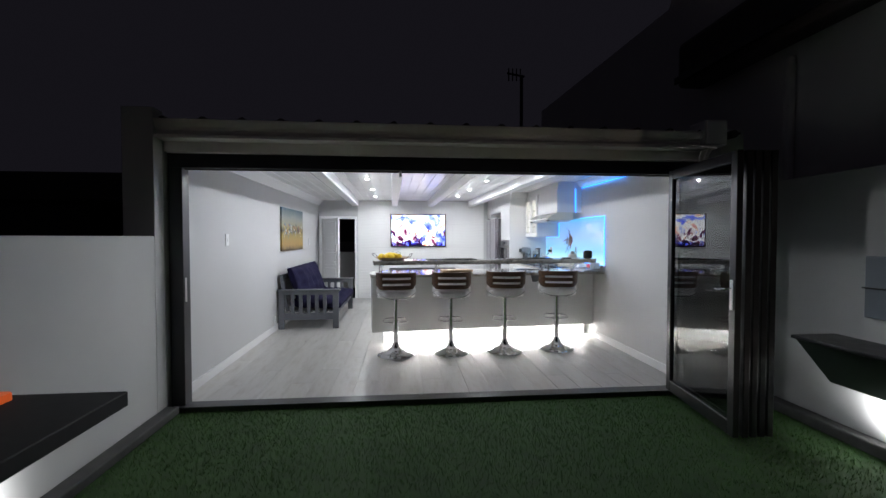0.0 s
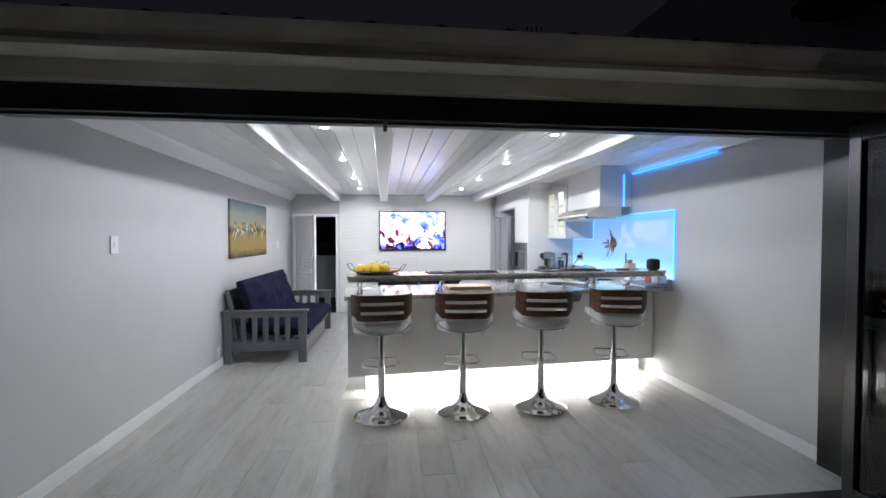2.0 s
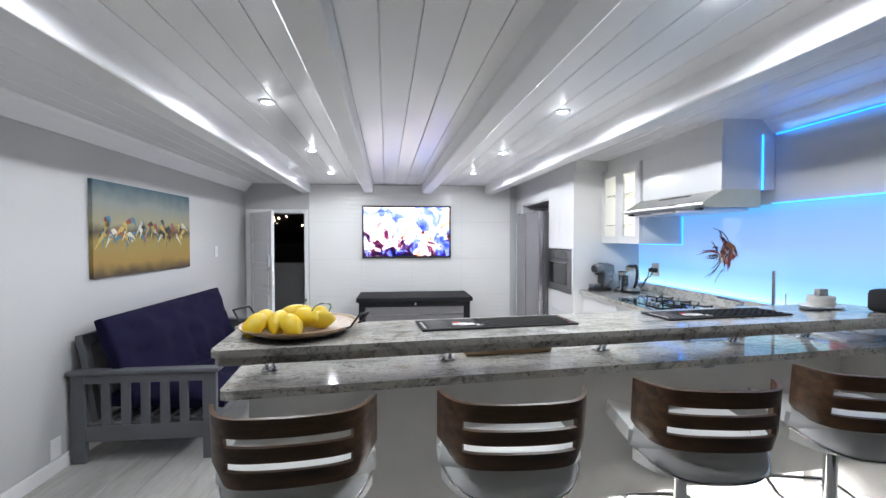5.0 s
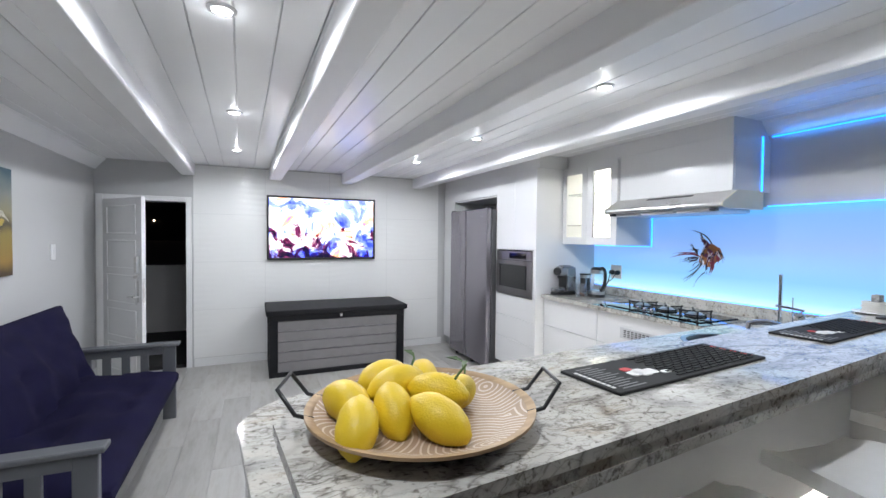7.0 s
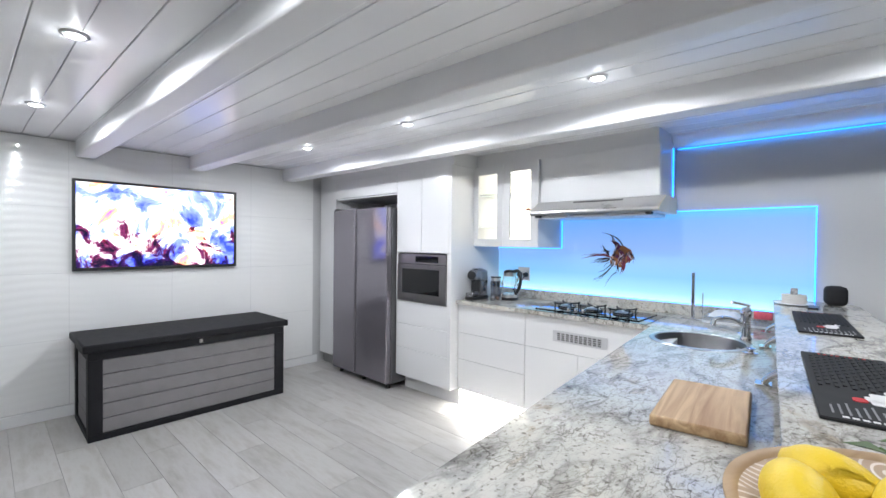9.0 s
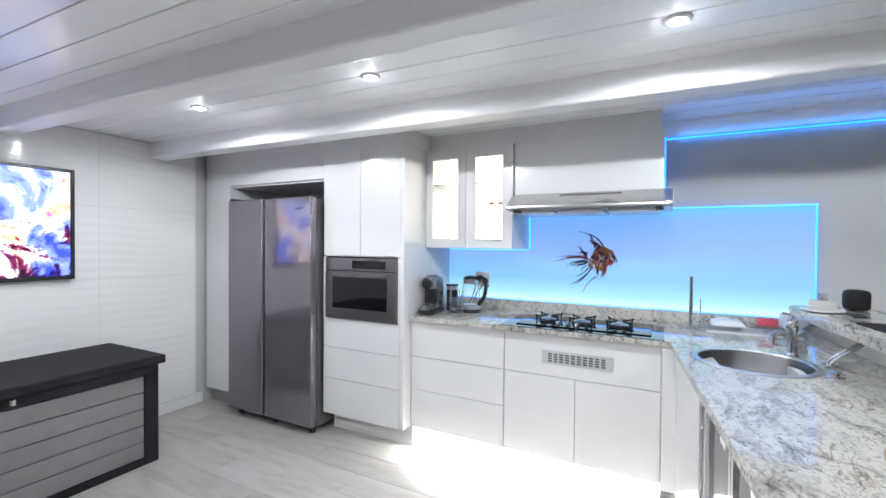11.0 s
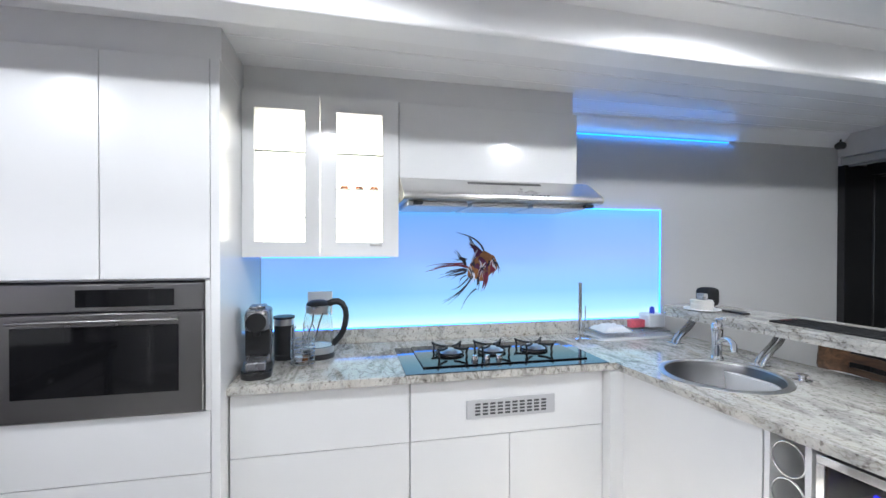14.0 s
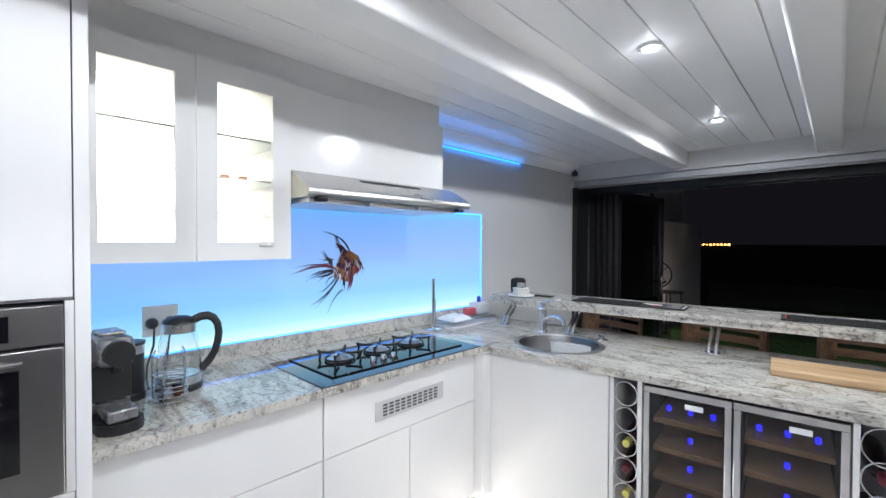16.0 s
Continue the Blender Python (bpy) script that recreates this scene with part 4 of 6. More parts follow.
strands("black", 0.005, 3, 0.01, ((0.0, -0.04, -0.015, -0.07, -0.01, -0.1), (0.02, 0.02, 0.03, 0.06, 0.01, 0.08), (0.03, 0.0, 0.0, -0.03, 0.02, -0.05)))
strands("pale", 0.0028, 2, 0.012, ((-0.02, 0.05, -0.04, 0.02, -0.02, 0.0), (-0.05, 0.03, -0.02, 0.01, -0.04, -0.03), (-0.09, 0.05, -0.07, 0.03, -0.09, 0.01), (0.05, 0.02, 0.03, 0.0, 0.05, -0.03), (0.01, 0.13, 0.03, 0.14, 0.05, 0.17)))
strands("pale", 0.004, 3, 0.01, ((0.02, -0.01, 0.0, -0.04, 0.02, -0.07), (0.03, 0.05, 0.02, 0.09, 0.01, 0.11), (-0.1, 0.03, -0.11, 0.02, -0.1, 0.0)))
strands("black", 0.004, 3, 0.014, ((-0.06, 0.03, -0.08, 0.07, -0.05, 0.06), (-0.03, 0.0, -0.06, 0.02, -0.04, -0.03), (-0.1, 0.05, -0.12, 0.03, -0.11, 0.0)))

# ---- hob and worktop things ----
hob = thing("hob", (2.21, 7.93, COUNTER), "black glass gas hob with three burners", "hob")
part("tray", local(bx(1.99, 2.425, 7.49, 8.365, COUNTER + 0.0005, COUNTER + 0.004, bevel=0.001), hob), mat("hob_tray", (0.12, 0.14, 0.17), 0.05, 0.9), hob, "polished steel underlay")
part("glass_top", local(bx(2.06, 2.415, 7.55, 8.285, COUNTER + 0.004, COUNTER + 0.010, bevel=0.002), hob), MATS["black_glass"], hob)
IRON = mat("cast_iron", (0.012, 0.012, 0.012), 0.55, noise_scale=60, vary=0.3)
for y in (7.72, 7.93, 8.13):
    z = COUNTER + 0.010
    part("burner", local(lathe(bmesh.new(), [(0.054, z), (0.054, z + 0.008), (0.044, z + 0.012), (0.04, z + 0.019), (0.002, z + 0.021)], 24, 2.25, y), hob), STEEL, hob, "steel burner head")
    bm = bmesh.new()
    tube(bm, [(2.25 + 0.062 * math.cos(k * math.tau / 24), y + 0.062 * math.sin(k * math.tau / 24), z + 0.008) for k in range(24)], 0.0045, 6, True)
    for k in range(4):
        c, q = math.cos(k * math.pi / 2 + 0.78), math.sin(k * math.pi / 2 + 0.78)
        tube(bm, [(2.25 + d * c, y + d * q, z + h) for d, h in ((0.024, 0.03), (0.05, 0.029), (0.08, 0.032), (0.098, 0.038))], 0.0055, 6)
        tube(bm, [(2.25 + d * c, y + d * q, z + h) for d, h in ((0.092, 0.034), (0.086, 0.016), (0.09, 0.0))], 0.005, 6)
    part("pan_support", local(bm, hob), IRON, hob, "black cast iron pan support")
for y in (7.94, 7.995, 8.05):
    part("dial", local(lathe(bmesh.new(), [(0.015, COUNTER + 0.01), (0.015, COUNTER + 0.018), (0.011, COUNTER + 0.03), (0.001, COUNTER + 0.031)], 18, 2.12, y), hob), CHROME, hob)

coffee = thing("coffee_machine", (2.2, 8.935, COUNTER), "black and silver capsule coffee machine on the worktop", "coffee machine", turn=6)
SILVER = mat("silver_plastic", (0.3, 0.3, 0.315), 0.28, 0.7, noise_scale=10, vary=0.05)
part("foot", slab(bmesh.new(), rounded(-0.15, 0.09, -0.055, 0.055, (0.05, 0.01, 0.01, 0.05)), 0, 0.028, 0.006), BLACK, coffee)
part("cup_stand", bx(-0.135, -0.03, -0.036, 0.036, 0.029, 0.062, bevel=0.006), SILVER, coffee)
part("tower", bx(-0.025, 0.09, -0.048, 0.048, 0.029, 0.245, bevel=0.012), SILVER, coffee, "silver body")
part("front_plate", bx(-0.034, -0.026, -0.046, 0.046, 0.066, 0.166, bevel=0.003), BLACK, coffee)
part("head", bx(-0.09, 0.085, -0.044, 0.044, 0.168, 0.252, bevel=0.02), SILVER, coffee)
bm = cyl(bmesh.new(), 0, 0, -0.012, 0.012, 0.036, seg=28)
bmesh.ops.transform(bm, matrix=pose(-0.096, 0, 0.208, 0, 90, 0), verts=bm.verts)
part("lens", bm, BLACK, coffee, "round black front cap")
part("spout", bx(-0.085, -0.06, -0.012, 0.012, 0.15, 0.17, bevel=0.004), BLACK, coffee)
part("lever", bx(-0.05, 0.04, -0.03, 0.03, 0.252, 0.262, bevel=0.004), SILVER, coffee)
frother = thing("milk_frother", (2.36, 8.86, COUNTER), "black cylindrical milk frother with a steel collar", "milk frother")
part("body", lathe(bmesh.new(), [(0.045, 0), (0.045, 0.02), (0.042, 0.024), (0.042, 0.15), (0.001, 0.151)], 28), BLACK, frother)
part("collar", lathe(bmesh.new(), [(0.043, 0.151), (0.043, 0.178), (0.001, 0.179)], 28), STEEL, frother)
part("lid", lathe(bmesh.new(), [(0.045, 0.179), (0.046, 0.188), (0.001, 0.19)], 28), BLACK, frother)
pods = thing("capsule_holder", (2.24, 8.77, COUNTER), "round chrome wire holder with coffee capsules inside", "capsule holder")
for k in range(7):
    z = 0.008 + 0.016 * k
    part("hoop", tube(bmesh.new(), [(0.048 * math.cos(a * math.tau / 24), 0.048 * math.sin(a * math.tau / 24), z) for a in range(24)], 0.0022, 6, True), CHROME, pods)
for k in range(5):
    a = k * math.tau / 5
    part("upright", tube(bmesh.new(), [(0.049 * math.cos(a), 0.049 * math.sin(a), 0.002), (0.049 * math.cos(a), 0.049 * math.sin(a), 0.15), (0.04 * math.cos(a), 0.04 * math.sin(a), 0.17)], 0.0025, 6), CHROME, pods)
for k in range(5):
    pod = thing("coffee_capsule", (2.24 + 0.022 * math.cos(k * 1.3), 8.77 + 0.022 * math.sin(k * 1.3), COUNTER + 0.004 + 0.014 * (k // 2)), "small metallic coffee capsule in the wire holder", "capsule", "coffee capsules")
    part("shell", lathe(bmesh.new(), [(0.010, 0), (0.016, 0.02), (0.018, 0.021), (0.002, 0.022)], 14), mat("capsule_foil_%d" % (k % 3), ((0.25, 0.1, 0.04), (0.05, 0.05, 0.06), (0.5, 0.5, 0.55))[k % 3], 0.3, 0.8), pod)
kettle = thing("kettle", (2.36, 8.715, COUNTER), "glass kettle with a black handle and steel base", "kettle", turn=-100)
part("base", lathe(bmesh.new(), [(0.075, 0), (0.078, 0.012), (0.07, 0.02), (0.001, 0.021)], 32), BLACK, kettle)
part("steel_ring", lathe(bmesh.new(), [(0.072, 0.021), (0.072, 0.045), (0.001, 0.046)], 32), STEEL, kettle)
g = part("jug", lathe(bmesh.new(), [(0.07, 0.046), (0.071, 0.08), (0.064, 0.15), (0.055, 0.18), (0.052, 0.18), (0.061, 0.15), (0.068, 0.08), (0.067, 0.048)], 32), GLASS, kettle, "clear glass jug")
g.visible_shadow = False
part("collar", lathe(bmesh.new(), [(0.056, 0.18), (0.056, 0.205), (0.052, 0.208), (0.001, 0.209)], 32), STEEL, kettle)
part("lid", lathe(bmesh.new(), [(0.054, 0.209), (0.05, 0.219), (0.03, 0.228), (0.001, 0.23)], 32), BLACK, kettle)
bm = tube(bmesh.new(), [(0.045, 0, 0.212), (0.07, 0, 0.222), (0.094, 0, 0.223), (0.114, 0, 0.213), (0.127, 0, 0.193), (0.131, 0, 0.165), (0.127, 0, 0.135), (0.117, 0, 0.105), (0.102, 0, 0.082), (0.086, 0, 0.066), (0.07, 0, 0.052)], 0.0135, 12)
part("handle", bm, BLACK, kettle)
kettle.scale = (0.96, 0.96, 1.12)
sock = thing("wall_socket", (XR - 0.016, 8.72, 1.11), "white double wall socket with two black plugs", "socket")
part("plate", bx(-0.008, 0, -0.06, 0.06, -0.058, 0.06, bevel=0.003), TRIM, sock)
for y in (-0.03, 0.032):
    bm = lathe(bmesh.new(), [(0.02, 0.0), (0.022, 0.01), (0.016, 0.035), (0.001, 0.04)], 16)
    bmesh.ops.transform(bm, matrix=pose(-0.009, y, -0.005, 0, -90, 0), verts=bm.verts)
    part("plug", bm, BLACK, sock)
part("cable", tube(bmesh.new(), [(-0.045, 0.03, -0.02), (-0.06, 0.035, -0.08), (-0.08, 0.06, -0.15), (-0.12, 0.07, -0.19), (-0.2, 0.08, -0.2)], 0.004, 6), BLACK, sock)
part("cable", tube(bmesh.new(), [(-0.045, -0.03, -0.02), (-0.06, -0.01, -0.06), (-0.1, 0.0, -0.09), (-0.13, 0.02, -0.17)], 0.004, 6), BLACK, sock)

roll = thing("paper_towel_holder", (2.47, 7.35, COUNTER), "empty upright chrome paper towel holder", "towel holder")
part("base", lathe(bmesh.new(), [(0.07, 0), (0.07, 0.008), (0.02, 0.012), (0.001, 0.012)], 32), CHROME, roll)
part("post", lathe(bmesh.new(), [(0.010, 0.012), (0.010, 0.29), (0.012, 0.3), (0.001, 0.305)], 18), CHROME, roll)
part("side_rod", tube(bmesh.new(), [(0.03, -0.05, 0.008), (0.03, -0.05, 0.17)], 0.003, 8), CHROME, roll)
rack = thing("dish_rack", (2.47, 7.06, COUNTER), "low wire dish rack tray on the worktop", "dish rack")
part("tray", slab(bmesh.new(), rounded(-0.1, 0.1, -0.22, 0.22, (0.02,) * 4), 0.0, 0.012, 0.003), mat("clear_tray", (0.6, 0.62, 0.64), 0.15), rack)
for k in range(12):
    y = -0.2 + 0.036 * k
    part("wire", tube(bmesh.new(), [(-0.09, y, 0.035), (-0.088, y, 0.018), (0.088, y, 0.018), (0.09, y, 0.035)], 0.0022, 6), CHROME, rack)
part("rim_wire", tube(bmesh.new(), [(-0.092, -0.205, 0.036), (0.092, -0.205, 0.036), (0.092, 0.205, 0.036), (-0.092, 0.205, 0.036)], 0.003, 6, True), CHROME, rack)
cloth = thing("folded_cloth", (2.46, 7.17, COUNTER + 0.036), "crumpled white dishcloth on the rack", "cloth")
bm = bmesh.new()
bmesh.ops.create_grid(bm, x_segments=16, y_segments=16, size=0.5, matrix=Matrix.Diagonal((0.15, 0.16, 1, 1)))
for v in bm.verts:
    e = max(abs(v.co.x) / 0.075, abs(v.co.y) / 0.08)
    v.co.z = 0.004 + (1 - e ** 4) * (0.028 + 0.012 * noise.noise(v.co * 28))
bmesh.ops.solidify(bm, geom=bm.faces[:], thickness=0.003)
part("fabric", bm, mat("white_cloth", (0.75, 0.75, 0.76), 0.9, noise_scale=30, vary=0.05, bump=0.4, bump_scale=400), cloth)
spng = thing("sponge", (2.5, 6.98, COUNTER + 0.038), "pink dish sponge standing on the rack", "sponge")
part("foam", bx(-0.02, 0.02, -0.045, 0.045, 0, 0.045, bevel=0.005), mat("pink_foam", (0.6, 0.1, 0.13), 0.9, noise_scale=60, vary=0.2), spng)
tub = thing("plastic_tub", (2.52, 6.86, COUNTER + 0.036), "white plastic tub with a blue topped bottle", "tub")
part("tub_body", bx(-0.045, 0.045, -0.055, 0.055, 0, 0.075, bevel=0.008), mat("white_plastic", (0.7, 0.72, 0.75), 0.4, noise_scale=9, vary=0.03), tub)
part("bottle_top", lathe(bmesh.new(), [(0.014, 0.075), (0.014, 0.1), (0.011, 0.112), (0.001, 0.114)], 16), mat("blue_plastic", (0.02, 0.05, 0.5), 0.35), tub, "blue bottle top")

board = thing("chopping_board", (0.705, 6.922, COUNTER), "thick wooden chopping board lying on the worktop", "chopping board", turn=6)
part("plank", bx(-0.195, 0.195, -0.108, 0.108, 0, 0.03, bevel=0.006), OAK, board)


def bar_mat(u, v):
    m = thing("bar_mat", tuple(ISLAND @ Vector((u, v, BAR))), "black ribbed rubber bar mat with a red and white emblem", "bar mat", "bar mats", turn=5.6)
    part("sheet", bx(-0.295, 0.295, -0.085, 0.085, 0, 0.007, bevel=0.002), RUBBER, m)
    bm = bmesh.new()
    for k in range(11):
        y = -0.068 + 0.0136 * k
        for i in range(10):
            x = -0.075 + 0.034 * i + (0.017 if k % 2 else 0)
            box(bm, x, x + 0.027, y - 0.0036, y + 0.0036, 0.007, 0.0098)
    tagged(part("ribs", bm, RUBBER, m), kind="stuff")
    W, R = mat("print_white", (0.75, 0.74, 0.72), 0.6, noise_scale=40), mat("print_red", (0.5, 0.02, 0.02), 0.6, noise_scale=40)
    faint = mat("print_grey", (0.2, 0.2, 0.2), 0.6, noise_scale=40)
    for a, b, c, d in ((-0.172, -0.142, -0.03, 0.0), (-0.148, -0.116, -0.038, 0.006), (-0.118, -0.09, -0.036, -0.004), (-0.088, -0.058, -0.046, -0.03)):
        part("emblem", slab(bmesh.new(), rounded(a, b, c, d, (0.007,) * 4, 4), 0.007, 0.0085), W, m, "white printed emblem")
    part("emblem", slab(bmesh.new(), rounded(-0.165, -0.135, 0.004, 0.026, (0.009,) * 4, 4), 0.007, 0.0085), R, m, "red printed emblem")
    for k in range(12):
        y = -0.07 + 0.012 * k
        part("print_bar", bx(-0.265, -0.19 - 0.012 * (k % 3), y, y + 0.0035, 0.007, 0.0076), faint, m)
    for k in range(9):
        part("print_bar", bx(-0.284, -0.276, -0.06 + 0.013 * k, -0.051 + 0.013 * k, 0.007, 0.0078), W, m)
        part("print_bar", bx(0.274, 0.28, -0.06 + 0.013 * k, -0.052 + 0.013 * k, 0.007, 0.0078), R, m)
    return m


bar_mat(0.935, -0.255)
bar_mat(1.905, -0.265)
saucer = thing("coaster_stack", tuple(ISLAND @ Vector((2.545, -0.2, BAR))), "stack of pale coasters on a white plate", "coasters")
part("plate", lathe(bmesh.new(), [(0.05, 0), (0.085, 0.006), (0.084, 0.009), (0.002, 0.004)], 32), TRIM, saucer)
for k in range(5):
    part("coaster", cyl(bmesh.new(), 0.002 * math.sin(k * 2), 0.002 * math.cos(k * 3), 0.008 + 0.009 * k, 0.0158 + 0.009 * k, 0.052, seg=28), mat("coaster_white", (0.66, 0.64, 0.6), 0.6, noise_scale=15), saucer)
part("card", bx(-0.022, 0.022, -0.014, 0.014, 0.053, 0.085, bevel=0.002), mat("card_grey", (0.3, 0.3, 0.3), 0.5, noise_scale=80, vary=0.6), saucer)
speaker = thing("speaker", tuple(ISLAND @ Vector((2.66, -0.372, BAR))), "small black rounded cube speaker", "speaker", turn=10)
part("body", bx(-0.045, 0.045, -0.045, 0.045, 0.0, 0.1, bevel=0.022), mat("speaker_cloth", (0.01, 0.01, 0.011), 0.8, noise_scale=200, vary=0.4), speaker)
part("front_disc", cyl(bmesh.new(), 0, 0, 0.1, 0.102, 0.018, seg=20), BLACK, speaker)
phone = thing("remote", tuple(ISLAND @ Vector((2.42, -0.27, BAR))), "thin black remote lying on the bar", "remote")
part("body", bx(-0.06, 0.06, -0.02, 0.02, 0, 0.01, bevel=0.003), BLACK, phone)

# fruit plate
BOWL = tuple(ISLAND @ Vector((0.23, -0.252, BAR)))


def plate_weave():
    m = mat("carved_plate", (0.5, 0.36, 0.24), 0.5)
    nt = m.node_tree
    b = nt.nodes["Principled BSDF"]
    tc = nt.nodes.new("ShaderNodeTexCoord")
    cell = nt.nodes.new("ShaderNodeTexVoronoi")
    cell.voronoi_dimensions = "2D"
    cell.inputs["Scale"].default_value, cell.inputs["Randomness"].default_value = 5.2, 0.85
    nt.links.new(tc.outputs["Object"], cell.inputs["Vector"])
    turns = nt.nodes.new("ShaderNodeMath")
    turns.operation = "MULTIPLY"
    turns.inputs[1].default_value = 105.0
    nt.links.new(cell.outputs["Distance"], turns.inputs[0])
    w = nt.nodes.new("ShaderNodeMath")
    w.operation = "SINE"
    nt.links.new(turns.outputs[0], w.inputs[0])
    r = ramp_node(nt, [(0.45, (0.36, 0.25, 0.165)), (0.8, (0.62, 0.53, 0.45))])
    nt.links.new(w.outputs[0], r.inputs["Fac"])
    nt.links.new(r.outputs["Color"], b.inputs["Base Color"])
    return m


plate = thing("fruit_plate", BOWL, "round carved wooden fruit plate with black wire handles", "fruit plate", turn=-18)
plate.scale = (0.95, 0.95, 1.0)
part("dish", lathe(bmesh.new(), [(0.10, 0.0), (0.15, 0.006), (0.195, 0.024), (0.192, 0.03), (0.15, 0.014), (0.002, 0.008)], 56), plate_weave(), plate)
part("rim", lathe(bmesh.new(), [(0.19, 0.022), (0.207, 0.03), (0.207, 0.035), (0.192, 0.031)], 56), wood("rim_wood", (0.3, 0.19, 0.1), (0.5, 0.35, 0.2), 0.5), plate, "brown wooden rim")
for s in (-1, 1):
    part("handle", tube(bmesh.new(), [(s * 0.185, -0.05, 0.028), (s * 0.215, -0.05, 0.035), (s * 0.245, -0.045, 0.075), (s * 0.245, 0.045, 0.075), (s * 0.215, 0.05, 0.035), (s * 0.185, 0.05, 0.028)], 0.0038, 8), BLACK, plate, "black wire handle")
LEAF = mat("leaf_green", (0.06, 0.12, 0.02), 0.5, noise_scale=30, vary=0.2)
rng = random.Random(3)
spots = [(-0.13, -0.075, 0.0, 250), (-0.063, -0.04, 0.0, 268), (-0.008, -0.1, 0.002, 305), (0.068, 0.0, 0.0, 35), (0.04, 0.1, 0.0, 70), (-0.035, 0.125, 0.0, 20), (-0.125, 0.03, 0.0, 110), (-0.035, 0.04, 0.014, 8), (0.022, -0.02, 0.012, 320)]
for k, (x, y, z, a) in enumerate(spots):
    m = Matrix.Translation(BOWL) @ Matrix.Translation((x, y, z + 0.042))
    lem = thing("lemon", tuple(m.translation), "ripe yellow lemon in the fruit plate", "lemon", "lemons", turn=a)
    s = rng.uniform(0.9, 1.0)
    prof = [(0.001, -0.053), (0.006, -0.05), (0.012, -0.044)] + [(0.034 * math.sqrt(max(0.02, 1 - (t / 0.047) ** 2)), t) for t in (-0.038, -0.03, -0.02, -0.01, 0, 0.01, 0.02, 0.03, 0.038)] + [(0.013, 0.044), (0.008, 0.049), (0.001, 0.05)]
    bm = lathe(bmesh.new(), [(r * s, h * s * 1.16) for r, h in prof], 22)
    bmesh.ops.transform(bm, matrix=pose(0, 0, 0, 0, (120 if k < 3 else 86) + rng.uniform(-10, 10), 0), verts=bm.verts)
    for v in bm.verts:
        v.co += v.co.normalized() * 0.0018 * noise.noise(v.co * 40 + Vector((k, k, k)))
    part("fruit", bm, LEMON, lem)
    if k in (3, 7, 8, 9):
        bm = tube(bmesh.new(), [(0.03, 0, 0.025), (0.04, 0.005, 0.04), (0.045, 0.02, 0.046)], 0.0022, 6)
        part("stalk", bm, LEAF, lem, "short green stalk")
        bm = bmesh.new()
        pts = [(0.04, 0.01, 0.043), (0.047, 0.028, 0.05), (0.04, 0.05, 0.046), (0.034, 0.03, 0.048)]
        f = bm.faces.new([bm.verts.new(p) for p in pts])
        bmesh.ops.solidify(bm, geom=[f], thickness=0.001)
        part("leaf", bm, LEAF, lem, "narrow green leaf")


